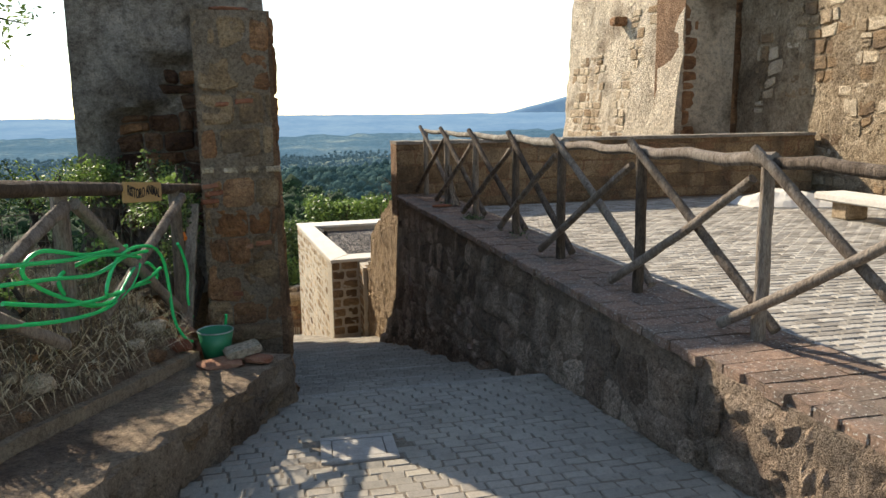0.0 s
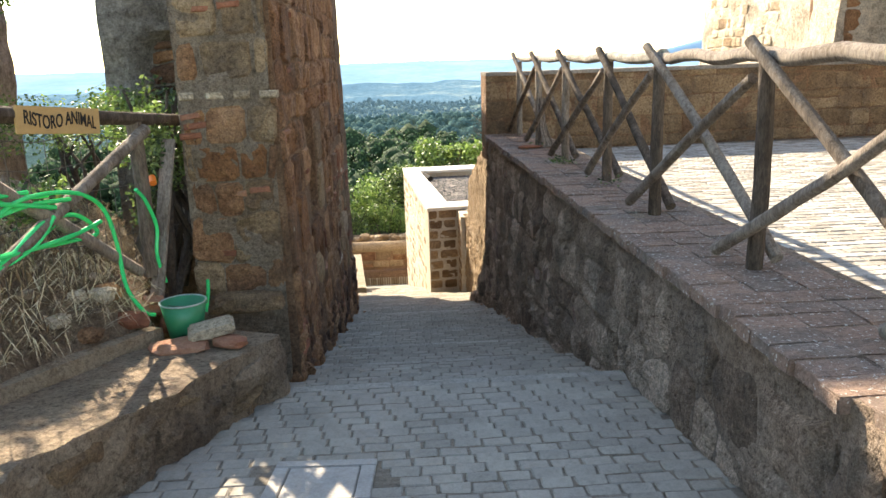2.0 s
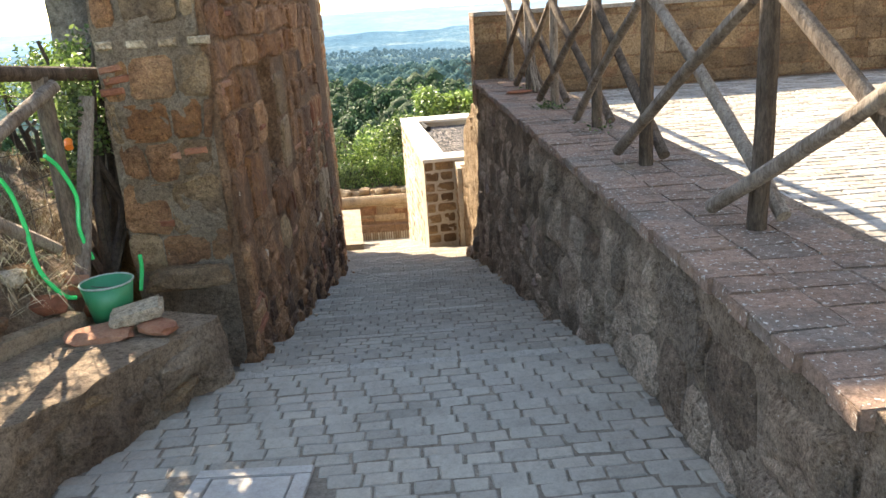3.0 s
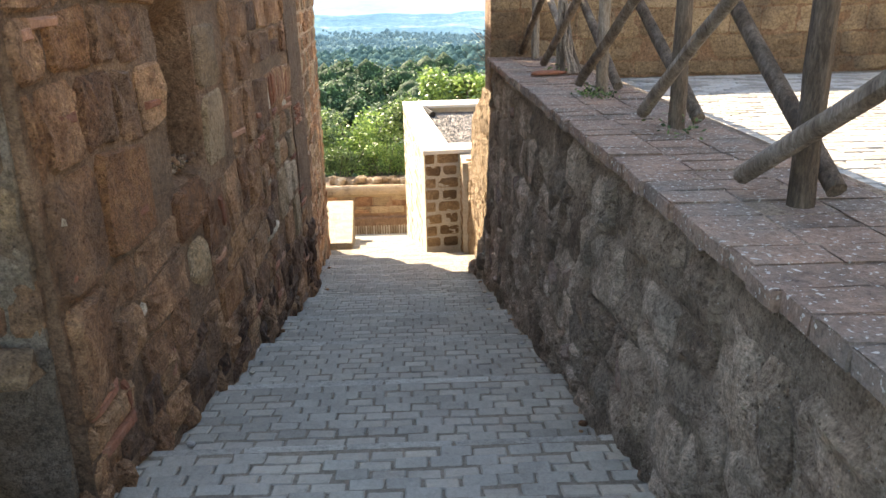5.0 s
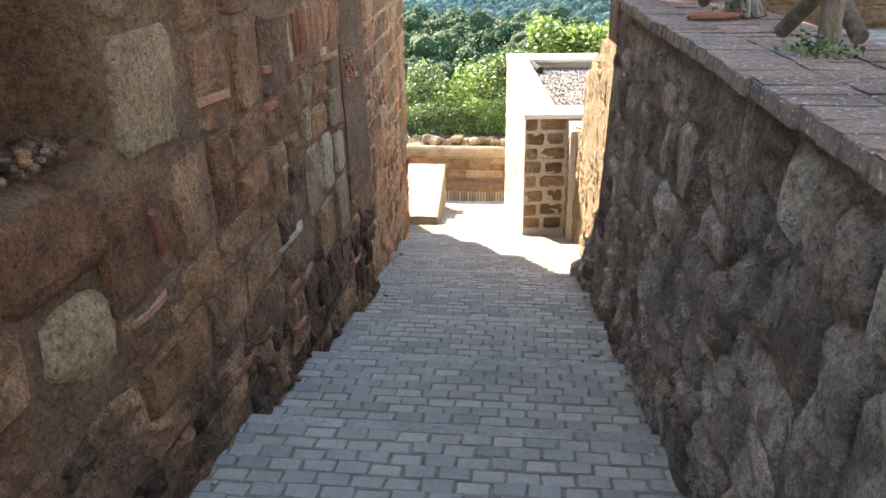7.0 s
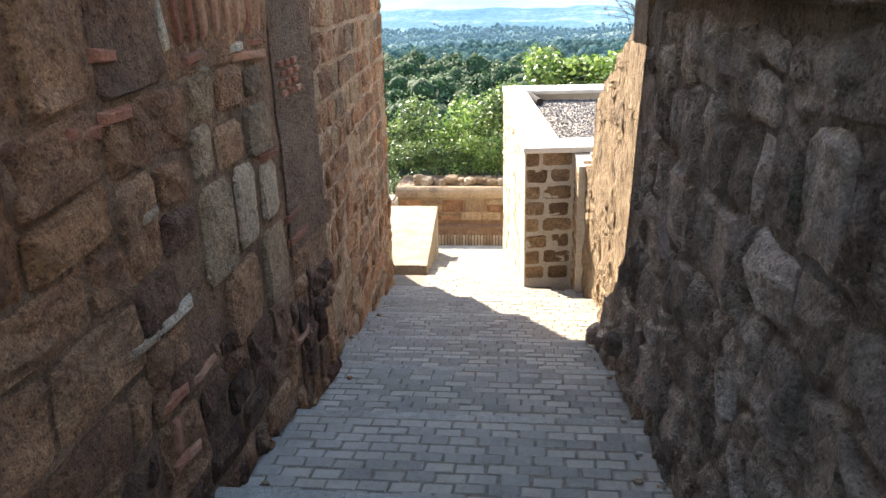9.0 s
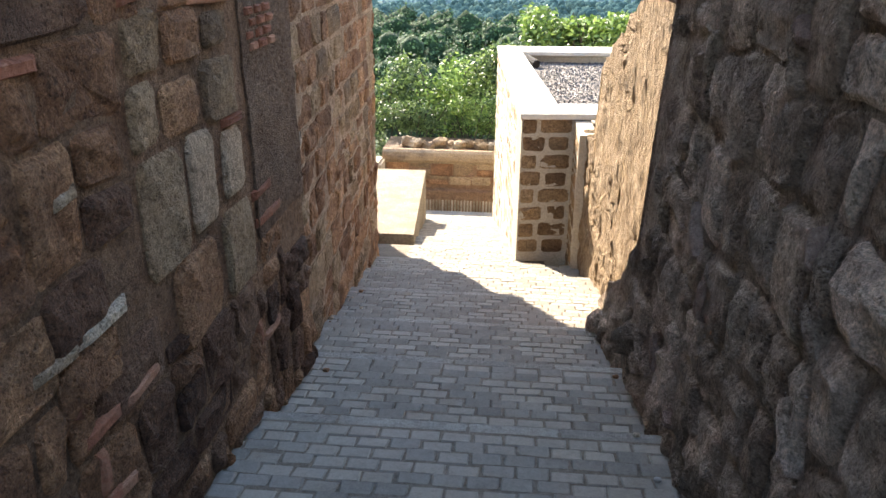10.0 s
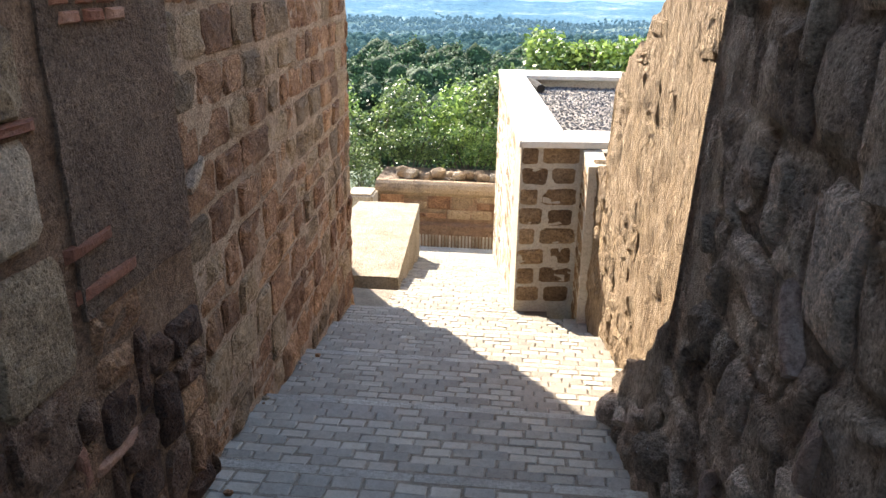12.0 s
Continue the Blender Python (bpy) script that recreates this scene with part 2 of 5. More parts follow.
MORTAR_WARM = material("warm_rubble_mortar", [(0.21, 0.15, 0.095), (0.42, 0.315, 0.205), (0.60, 0.48, 0.34)], per="", bump=1.0, scale=4, fine=30, dist=0.06, pits=9, crag_scale=7, stain=(0.17, 0.115, 0.07), stain_scale=0.9)
CURB = material("packed_earth_curb", [(0.20, 0.14, 0.09), (0.32, 0.235, 0.155), (0.38, 0.29, 0.20)], per="", bump=0.8, scale=8)
WOOD_PALE = material("sun_bleached_wood", [(0.22, 0.20, 0.17), (0.42, 0.39, 0.34), (0.55, 0.52, 0.47)], bump=0.6, scale=6, fine=50)
# Distance haze is painted into these hills: bluer colours plus a faint glow
FIELD_HILL = material("painted_haze_fields", [(0.045, 0.085, 0.11), (0.06, 0.105, 0.13), (0.085, 0.135, 0.14), (0.26, 0.27, 0.215)], per="", scale=0.006, fine=0.05, bump=0.7, dist=3, crag_scale=0.05, emit=0.3)
FARTHEST = material("painted_haze_farthest", [(0.092, 0.167, 0.261), (0.120, 0.204, 0.297), (0.166, 0.250, 0.324)], per="", scale=0.003, fine=0.03, bump=0.0, emit=0.42)
FAR_HILL = material("painted_haze_far_hills", [(0.040, 0.084, 0.125), (0.052, 0.103, 0.148), (0.068, 0.122, 0.163), (0.170, 0.218, 0.218)], per="", scale=0.004, fine=0.03, bump=0.5, dist=4, crag_scale=0.03, emit=0.45)
MID_HILL = material("painted_haze_middle", [(0.026, 0.052, 0.058), (0.036, 0.068, 0.072), (0.05, 0.086, 0.086), (0.14, 0.165, 0.15)], per="", scale=0.012, fine=0.15, bump=0.8, dist=2, crag_scale=0.1, emit=0.1)


def leaf_material(name, cols, rough=0.5, trans=0.33):
    m = material(name, cols, rough=rough, per="island", vary=0.8, bump=0.0, scale=2.0)
    b = m.node_tree.nodes["Principled BSDF"]
    b.inputs["Specular IOR Level"].default_value = 0.5
    n = m.node_tree
    t = n.nodes.new("ShaderNodeBsdfTranslucent")
    mx = n.nodes.new("ShaderNodeMixShader")
    mx.inputs[0].default_value = trans
    out = n.nodes["Material Output"]
    src = b.inputs["Base Color"].links[0].from_socket
    n.links.new(src, t.inputs[0])
    n.links.new(b.outputs[0], mx.inputs[1])
    n.links.new(t.outputs[0], mx.inputs[2])
    n.links.new(mx.outputs[0], out.inputs[0])
    return m


LEAF = leaf_material("green_leaves", [(0.058, 0.105, 0.024), (0.135, 0.225, 0.046), (0.25, 0.35, 0.09)])
LEAF_DARK = leaf_material("dark_ivy_leaves", [(0.036, 0.062, 0.02), (0.088, 0.14, 0.042), (0.18, 0.25, 0.08)])
WOODS = material("woodland_crowns", [(0.019, 0.038, 0.016), (0.042, 0.074, 0.029)], rough=0.95, per="", scale=0.35, fine=1.6, bump=1.0, dist=0.25, crag_scale=0.9)
WOOD_LEAVES = leaf_material("woodland_leaves", [(0.030, 0.063, 0.021), (0.061, 0.111, 0.036), (0.114, 0.176, 0.061)], rough=0.8, trans=0.1)
WOODS_GREY = material("silver_willow_crowns", [(0.13, 0.16, 0.13), (0.20, 0.235, 0.19), (0.28, 0.31, 0.26)], rough=0.95, per="island", vary=0.3, scale=0.4, fine=1.6, bump=1.0, dist=0.25, crag_scale=0.9)
# Far crowns carry the haze in their colour and a faint glow
WOODS_HAZE = material("painted_haze_crowns", [(0.026, 0.055, 0.060), (0.042, 0.080, 0.082), (0.068, 0.112, 0.102)], rough=0.95, per="island", vary=0.5, scale=0.2, fine=0.9, bump=0.9, dist=0.4, crag_scale=0.5, emit=0.22)
WOODS_BLUE = material("painted_haze_blue_crowns", [(0.042, 0.08, 0.105), (0.054, 0.096, 0.121), (0.07, 0.115, 0.137)], rough=1.0, per="island", vary=0.4, scale=0.1, fine=0.5, bump=0.5, dist=0.5, crag_scale=0.3, emit=0.42)
BARK = material("bark", [(0.06, 0.045, 0.035), (0.14, 0.11, 0.085)], bump=0.8, scale=10)


def plastic(name, col, rough, trans=0.0):
    m = material(name, [tuple(c * 0.8 for c in col), col], per="", rough=rough, bump=0.08, scale=9)
    m.node_tree.nodes["Principled BSDF"].inputs["Specular IOR Level"].default_value = 0.5
    m.node_tree.nodes["Principled BSDF"].inputs["Subsurface Weight"].default_value = trans
    return m


HOSE = plastic("green_hose", (0.015, 0.68, 0.20), 0.22)
BUCKET = plastic("green_bucket_plastic", (0.02, 0.23, 0.10), 0.4)
BUCKET_RIM = material("limed_rim", [(0.10, 0.24, 0.15), (0.5, 0.52, 0.48)], per="", scale=14)


# ---- builders ----
def mesh_of(name, verts, faces, mat, smooth=False):
    me = bpy.data.meshes.new(name)
    me.from_pydata(verts, [], faces)
    me.materials.append(mat)
    if smooth:
        me.shade_smooth()
        me.set_sharp_from_angle(angle=radians(42))
    me.update()
    return me


def part(name, data, mat, parent=None, label="", smooth=False, at=None):
    """Links one bmesh, mesh or (verts, faces) as one object under its thing."""
    if isinstance(data, tuple):
        me = mesh_of(name, *data, mat, smooth)
    elif isinstance(data, bmesh.types.BMesh):
        me = bpy.data.meshes.new(name)
        data.to_mesh(me)
        data.free()
        me.materials.append(mat)
        if smooth:
            me.shade_smooth()
    else:
        me = data
    ob = new(name, me)
    if at is not None:
        ob.matrix_basis = at
    if parent is not None:
        ob.parent = parent
    if label:
        tagged(ob, label)
    return ob


def thing(name, label, category, group="", kind="", at=None):
    ob = new(name)
    ob.empty_display_size = 0.1
    if at is not None:
        ob.matrix_basis = at
    return tagged(ob, label, category, group, kind)


def grid(nu, nv, f):
    vs = [f(i / nu, j / nv) for j in range(nv + 1) for i in range(nu + 1)]
    w = nu + 1
    fs = [(j * w + i, j * w + i + 1, (j + 1) * w + i + 1, (j + 1) * w + i) for j in range(nv) for i in range(nu)]
    return vs, fs


def shell(nu, nv, front, back):
    """A closed slab between two parametrised sheets."""
    v1, f1 = grid(nu, nv, front)
    v2, f2 = grid(nu, nv, back)
    k, w = len(v1), nu + 1
    fs = f1 + [tuple(k + i for i in reversed(f)) for f in f2]
    rim = [i for i in range(w)] + [j * w + nu for j in range(1, nv + 1)] + [nv * w + i for i in range(nu - 1, -1, -1)] + [j * w for j in range(nv - 1, 0, -1)]
    for a, b in zip(rim, rim[1:] + rim[:1]):
        fs.append((b, a, k + a, k + b))
    return v1 + v2, fs


def box_bm(x0, x1, y0, y1, z0, z1, bevel=0.0):
    bm = bmesh.new()
    bmesh.ops.create_cube(bm, size=1)
    for v in bm.verts:
        v.co = Vector((x0 + (v.co.x + 0.5) * (x1 - x0), y0 + (v.co.y + 0.5) * (y1 - y0), z0 + (v.co.z + 0.5) * (z1 - z0)))
    if bevel:
        bmesh.ops.bevel(bm, geom=bm.edges[:], offset=bevel, segments=2, affect="EDGES")
    return bm


def tube(pts, radius, sides=8, taper=None, knots=0.0, seed=0):
    """A round bar along a line of points, closed at its ends."""
    pts = [Vector(p) for p in pts]
    vs, fs = [], []
    up = Vector((0.3, 0.2, 1)).normalized()
    for i, p in enumerate(pts):
        d = (pts[min(i + 1, len(pts) - 1)] - pts[max(i - 1, 0)]).normalized()
        a = d.cross(up if abs(d.dot(up)) < 0.95 else Vector((1, 0, 0))).normalized()
        b = d.cross(a)
        r = radius if taper is None else radius + (taper - radius) * i / (len(pts) - 1)
        for k in range(sides):
            t = 2 * math.pi * k / sides
            rr = r * (1 + knots * noise.noise(Vector((i * 0.9, k * 1.3, seed * 7.7))))
            vs.append(p + (a * math.cos(t) + b * math.sin(t)) * rr)
    for i in range(len(pts) - 1):
        for k in range(sides):
            q = (k + 1) % sides
            fs.append((i * sides + k, i * sides + q, (i + 1) * sides + q, (i + 1) * sides + k))
    fs.append(tuple(reversed(range(sides))))
    fs.append(tuple((len(pts) - 1) * sides + k for k in range(sides)))
    return vs, fs


def join(*lots):
    vs, fs = [], []
    for v, f in lots:
        k = len(vs)
        vs += list(v)
        fs += [tuple(k + i for i in q) for q in f]
    return vs, fs


def pole(a, b, r0, r1, seed=0, bend=0.02):
    a, b = Vector(a), Vector(b)
    rng = random.Random(seed)
    off = Vector((rng.uniform(-1, 1), rng.uniform(-1, 1), rng.uniform(-1, 1))) * bend
    return tube([a.lerp(b, t) + off * math.sin(math.pi * t) + Vector((noise.noise((t * 4, seed, 0)), noise.noise((t * 4, seed, 5)), 0)) * bend * 0.5
                 for t in [i / 9 for i in range(10)]], r0, 9, r1, 0.12, seed)


class Face:
    """An upright face: a point on it at u = 0, the way along it, outward normal; a lean in metres of outward shift per metre down."""
    def __init__(self, a, b, lean=0.0, zref=0.0):
        self.a = Vector((a[0], a[1], 0))
        d = Vector((b[0], b[1], 0)) - self.a
        self.length, self.u = d.length, d.normalized()
        self.n = Vector((self.u.y, -self.u.x, 0))
        self.lean, self.zref = lean, zref

    def at(self, u, z, d=0.0):
        p = self.a + self.u * u + self.n * (d + self.lean * (self.zref - z))
        return Vector((p.x, p.y, z))


def warp(u, v, j, seed):
    q = Vector((u * 3.1 + seed * 13.7, v * 3.1, seed * 5.1))
    q2 = Vector((u * 1.1 + seed * 3.7, v * 1.1, seed * 9.1))
    return u + j * (noise.noise(q) + 0.8 * noise.noise(q2)), v + j * (noise.noise(q + Vector((31, 7, 3))) + 0.8 * noise.noise(q2 + Vector((5, 17, 3))))


def stone_mesh(face, poly, out, seed, rough=0.3, edge=0.014):
    """One stone: an outline in (u, z), with worn arrises and a rough front."""
    k = len(poly)
    cu, cz = sum(p[0] for p in poly) / k, sum(p[1] for p in poly) / k
    c = face.at(cu, cz)
    half = min(max(p[0] for p in poly) - min(p[0] for p in poly), max(p[1] for p in poly) - min(p[1] for p in poly)) / 2
    e = min(0.4, edge / max(half, 0.02))
    tilt = (noise.noise((seed, 1.3, 0)) * 0.12, noise.noise((seed, 7.3, 2)) * 0.12)
    vs, fs = [], []
    for ring, (ins, dep) in enumerate(((0.0, -0.04), (0.0, out * 0.15), (e, out * 0.8), (0.45, out))):
        for u, z in poly:
            w = 0.25 * e * noise.noise((u * 23 + seed, z * 23, ring)) if ring == 2 else 0.0
            x, y = u + (cu - u) * (ins + w), z + (cz - z) * (ins + w)
            d = dep
            if ring >= 2:
                d = dep + rough * 0.03 * noise.noise((x * 13 + seed, y * 13, 3.1)) + tilt[0] * (x - cu) + tilt[1] * (y - cz)
            vs.append(face.at(x, y, d) - c)
    vs.append(face.at(cu, cz, out * 1.03 + rough * 0.03 * noise.noise((seed, cu * 13, cz * 13))) - c)
    for r in range(3):
        for i in range(k):
            q = (i + 1) % k
            fs.append((r * k + i, r * k + q, (r + 1) * k + q, (r + 1) * k + i))
    for i in range(k):
        fs.append((3 * k + i, 3 * k + (i + 1) % k, 4 * k))
    return vs, fs, c


def lay_stones(parent, face, u0, u1, zlo, zhi, course, wide, jitter, gap, out, mats, seed, skip=None, name="stone", rough=0.3, round_off=0.035, edge=0.014):
    """Courses of separate stones on a face; zlo, zhi: heights as functions of u."""
    rng = random.Random(seed)
    low = min(zlo(u0 + (u1 - u0) * i / 20) for i in range(21))
    high = max(zhi(u0 + (u1 - u0) * i / 20) for i in range(21))
    z, count = low - rng.uniform(0, course[0]), 0
    while z < high:
        h = rng.uniform(*course)
        u = u0 - rng.uniform(0, wide[0])
        while u < u1:
            w = rng.uniform(*wide)
            a, b = max(u, u0), min(u + w, u1)
            u += w
            mid = (a + b) / 2
            lo, hi = max(z, zlo(mid)), min(z + h, zhi(mid))
            if b - a < 0.05 or hi - lo < 0.05:
                continue
            if skip and skip(mid, (lo + hi) / 2, b - a, hi - lo):
                continue
            if h > course[1] * 0.85 and b - a > 0.18 and rng.random() < 0.25:
                cut = lo + (hi - lo) * rng.uniform(0.4, 0.6)
                cell = [(a, lo, b, cut), (a, cut, b, hi)]
            else:
                cell = [(a, lo, b, hi)]
            for (p, q, r, s) in cell:
                g = gap * rng.uniform(0.7, 1.5)
                mats_pick = mats[rng.choices(range(len(mats)), [m[1] for m in mats])[0]][0]
                k = min(0.3, round_off / max(r - p, s - q))
                raw = [(p, q + (s - q) * k), (p + (r - p) * k, q), ((p + r) / 2, q), (r - (r - p) * k, q), (r, q + (s - q) * k), (r, (q + s) / 2),
                       (r, s - (s - q) * k), (r - (r - p) * k, s), ((p + r) / 2, s), (p + (r - p) * k, s), (p, s - (s - q) * k), (p, (q + s) / 2)]
                cu, cz = (p + r) / 2, (q + s) / 2
                fu, fz = 1 - g / max(r - p, 0.03), 1 - g / max(s - q, 0.03)
                if fu < 0.3 or fz < 0.3:
                    continue
                poly = [warp(cu + (x - cu) * fu, cz + (y - cz) * fz, jitter, seed) for x, y in raw]
                vs, fs, c = stone_mesh(face, poly, out * rng.uniform(0.45, 1.3), rng.uniform(0, 90), rough, edge)
                me = mesh_of(name, vs, fs, mats_pick)
                ob = part(name, me, mats_pick, parent, at=Matrix.Translation(c))
                count += 1
        z += h
    return count


def wall_body(name, face, u0, u1, zlo, zhi, thick, mat, label, category="wall", parent=None, rough=0.02, step=0.14, freq=5.0, lift=0.0, dent=None):
    """The core of a wall with an uneven face; its top follows zhi(u)."""
    nu = max(2, int((u1 - u0) / step))
    hh = max(zhi(u0 + (u1 - u0) * i / 10) - zlo(u0 + (u1 - u0) * i / 10) for i in range(11))
    nv = max(2, int(hh / step))

    def front(s, t):
        u = u0 + (u1 - u0) * s
        z = zlo(u) + (zhi(u) - zlo(u)) * t
        d = rough * (noise.noise((u * freq, z * freq, 3.3)) + 0.6 * noise.noise((u * freq * 2.3, z * freq * 2.3, 8.1)))
        return face.at(u, z, d + lift + (dent(u, z) if dent else 0.0))

    def back(s, t):
        u = u0 + (u1 - u0) * s
        z = zlo(u) + (zhi(u) - zlo(u)) * t
        p = face.a + face.u * u - face.n * thick
        return Vector((p.x, p.y, z))
    data = shell(nu, nv, front, back)
    ob = part(name, data, mat, parent, smooth=True)
    if parent is None:
        tagged(ob, label, category, kind="structure")
    return ob


def flat(z):
    return lambda u: z


def leaves(rng, spots, size, flat_bias=0.3, shape=0.55):
    """Many small pointed leaves: one four-sided blade at each spot."""
    vs, fs = [], []
    for p in spots:
        d = Vector((rng.gauss(0, 1), rng.gauss(0, 1), rng.gauss(0, 1) * (1 - flat_bias))).normalized()
        e = d.orthogonal().normalized()
        e = (Matrix.Rotation(rng.uniform(0, 6.28), 3, d) @ e) * size * shape * rng.uniform(0.6, 1.2)
        d = d * size * rng.uniform(0.6, 1.3)
        k = len(vs)
        p = Vector(p)
        vs += [p - d * 0.5, p + e * 0.5, p + d * 0.5, p - e * 0.5]
        fs.append((k, k + 1, k + 2, k + 3))
    return vs, fs


def clump_spots(rng, centre, radii, n, fill=0.35):
    out = []
    for _ in range(n):
        v = Vector((rng.gauss(0, 1), rng.gauss(0, 1), rng.gauss(0, 1))).normalized()
        r = rng.uniform(fill, 1.0) ** 0.5
        k = 1 + 0.45 * noise.noise(v * 1.7 + Vector(centre) * 0.37) + 0.25 * noise.noise(v * 4.1 + Vector(centre))
        out.append(Vector(centre) + Vector((v.x * radii[0], v.y * radii[1], v.z * radii[2])) * r * k)
    return out


def lump_data(r, seed, squash=(1, 0.9, 0.75)):
    """A rough broken stone as vertices and faces."""
    bm = bmesh.new()
    bmesh.ops.create_icosphere(bm, subdivisions=2, radius=1)
    for v in bm.verts:
        q = v.co.copy()
        q = q.lerp(q / max(abs(q.x), abs(q.y), abs(q.z)), 0.6)
        k = 1 + 0.28 * noise.noise(v.co * 1.3 + Vector((seed * 3.1, 0, 0))) + 0.14 * noise.noise(v.co * 3.3 + Vector((0, seed * 3.1, 0)))
        v.co = Vector((q.x * r * squash[0], q.y * r * squash[1], q.z * r * squash[2])) * k
    return bm


# ---- levels of the stepped lane ----
LIPS = [(2.5, -1.20), (3.63, -1.53), (4.70, -1.80), (5.76, -2.045), (6.80, -2.29), (7.85, -2.545), (8.92, -2.82), (9.97, -3.10),
        (11.10, -3.38), (12.15, -3.64), (13.10, -3.90), (14.20, -4.17), (15.3, -4.46), (16.4, -4.76), (17.5, -5.06), (18.6, -5.36), (19.7, -5.66), (20.8, -5.95)]
RISE = 0.11
TERR, WTOP = -0.60, -0.36


def lane_z(y):
    """Ground level of the lane."""
    if y <= 2.5:
        return -1.20 + 0.098 * (2.5 - y)
    for (y0, z0), (y1, z1) in zip(LIPS, LIPS[1:]):
        if y <= y1:
            return z0 - RISE + (z1 - z0 + RISE) * (y - y0) / (y1 - y0)
    return -6.1


def lane_low(y):
    return lane_z(y) - 0.25


def left_edge(y):
    if y < 2.45:
        return -0.68 - 0.405 * (2.45 - y)
    return -0.74 if y < 8.7 else (-0.80 - 0.07 * (y - 8.7) if y < 13.2 else -2.2)


def right_edge(y):
    if y < 0.3:
        return 1.36 + 0.08 * (0.3 - y)
    return 1.36 - 0.0165 * (y - 0.3) - 0.03 if y < 8.9 else (1.26 if y < 10 else (1.42 - 0.06 * (y - 10) if y < 13 else 0.60))


# ---- left side: pier, lane wall, tower ----
def rect(face, u0, u1, z0, z1, out, mat, parent, seed, name="stone", jitter=0.012, edge=0.014, rough=0.5):
    """One chosen stone or brick on a face."""
    k = 0.12
    raw = [(u0, z0 + (z1 - z0) * k), (u0 + (u1 - u0) * k, z0), ((u0 + u1) / 2, z0), (u1 - (u1 - u0) * k, z0), (u1, z0 + (z1 - z0) * k), (u1, (z0 + z1) / 2),
           (u1, z1 - (z1 - z0) * k), (u1 - (u1 - u0) * k, z1), ((u0 + u1) / 2, z1), (u0 + (u1 - u0) * k, z1), (u0, z1 - (z1 - z0) * k), (u0, (z0 + z1) / 2)]
    vs, fs, c = stone_mesh(face, [warp(x, y, jitter, seed) for x, y in raw], out, seed, rough, edge)
    return part(name, (vs, fs), mat, parent, at=Matrix.Translation(c))


def sliver(face, u, z, length, thick, turn, out, parent, seed, mat=None):
    """A thin brick edge bedded in the mortar, turned by some degrees."""
    ca, sa = math.cos(radians(turn)), math.sin(radians(turn))
    raw = [(-length / 2, -thick / 2), (0, -thick / 2 * 1.1), (length / 2, -thick / 2), (length / 2, thick / 2), (0, thick / 2 * 1.05), (-length / 2, thick / 2)]
    vs, fs, c = stone_mesh(face, [(u + x * ca - y * sa, z + x * sa + y * ca) for x, y in raw], out, seed, 0.2, 0.006)
    return part("brick", (vs, fs), mat or BRICK, parent, at=Matrix.Translation(c))


def overlap(boxes):
    return lambda u, z, w, h: any(a - w * 0.32 < u < b + w * 0.32 and c - h * 0.32 < z < d + h * 0.32 for a, b, c, d in boxes)


wall_w = thing("wall_west", "ruined brown tuff wall with brick patches along the lane", "wall", kind="structure")
FL = Face((-0.715, 3.1), (-0.715, 8.75), lean=0.012, zref=0.5)
NICHE = (1.32, 1.88, -0.58, 0.30)


def dent(u, z):
    a = min(1, max(0, (u - NICHE[0]) / 0.08)) * min(1, max(0, (NICHE[1] - u) / 0.08))
    b = min(1, max(0, (z - NICHE[2]) / 0.08)) * min(1, max(0, (NICHE[3] - z) / 0.2))
    return -0.24 * a * b


wall_body("wall_core", FL, 0.0, 3.3, lambda u: lane_low(3.1 + u), lambda u: 1.70, 0.58, MORTAR, "", parent=wall_w, rough=0.012, step=0.05, dent=dent)
BROWNS = [(TUFF, 12), (TUFF_RUST, 2)]
OLD = (1.33, 1.74, -1.17, -0.89)
RED_BLOCK = (1.24, 1.74, -0.86, -0.60)
JAMBS = [(1.93, 2.40, -0.62, -0.22), (1.90, 2.36, -0.19, 0.16)]
lay_stones(wall_w, FL, 0.02, 3.3, lambda u: lane_z(3.1 + u) + 0.0, flat(1.66), (0.20, 0.42), (0.22, 0.60), 0.05, 0.020, 0.022, BROWNS, 11, rough=0.9, skip=lambda u, z, w, h: overlap([NICHE, OLD, RED_BLOCK] + JAMBS)(u, z, w, h) or z < lane_z(3.1 + u) + 0.42)
# Lowest courses mix in the darker tuff
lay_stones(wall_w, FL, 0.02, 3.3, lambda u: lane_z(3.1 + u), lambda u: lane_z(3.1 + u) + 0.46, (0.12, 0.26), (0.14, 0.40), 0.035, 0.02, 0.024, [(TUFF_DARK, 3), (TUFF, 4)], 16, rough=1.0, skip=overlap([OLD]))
rect(FL, *RED_BLOCK, 0.03, TUFF_RUST, wall_w, 4.1, jitter=0.015, rough=0.6)
for i, jb in enumerate(JAMBS):
    rect(FL, *jb, 0.02, TUFF_BLOCK, wall_w, 5.7 + i, jitter=0.03, rough=0.7)
part("stone", lump_data(0.20, 3.3, (0.24, 0.98, 0.70)), TUFF_YELLOW, wall_w, "rough pale yellow stone", at=pose(-0.715, 4.63, -1.03, -12, 0, 0))
sv = random.Random(41)
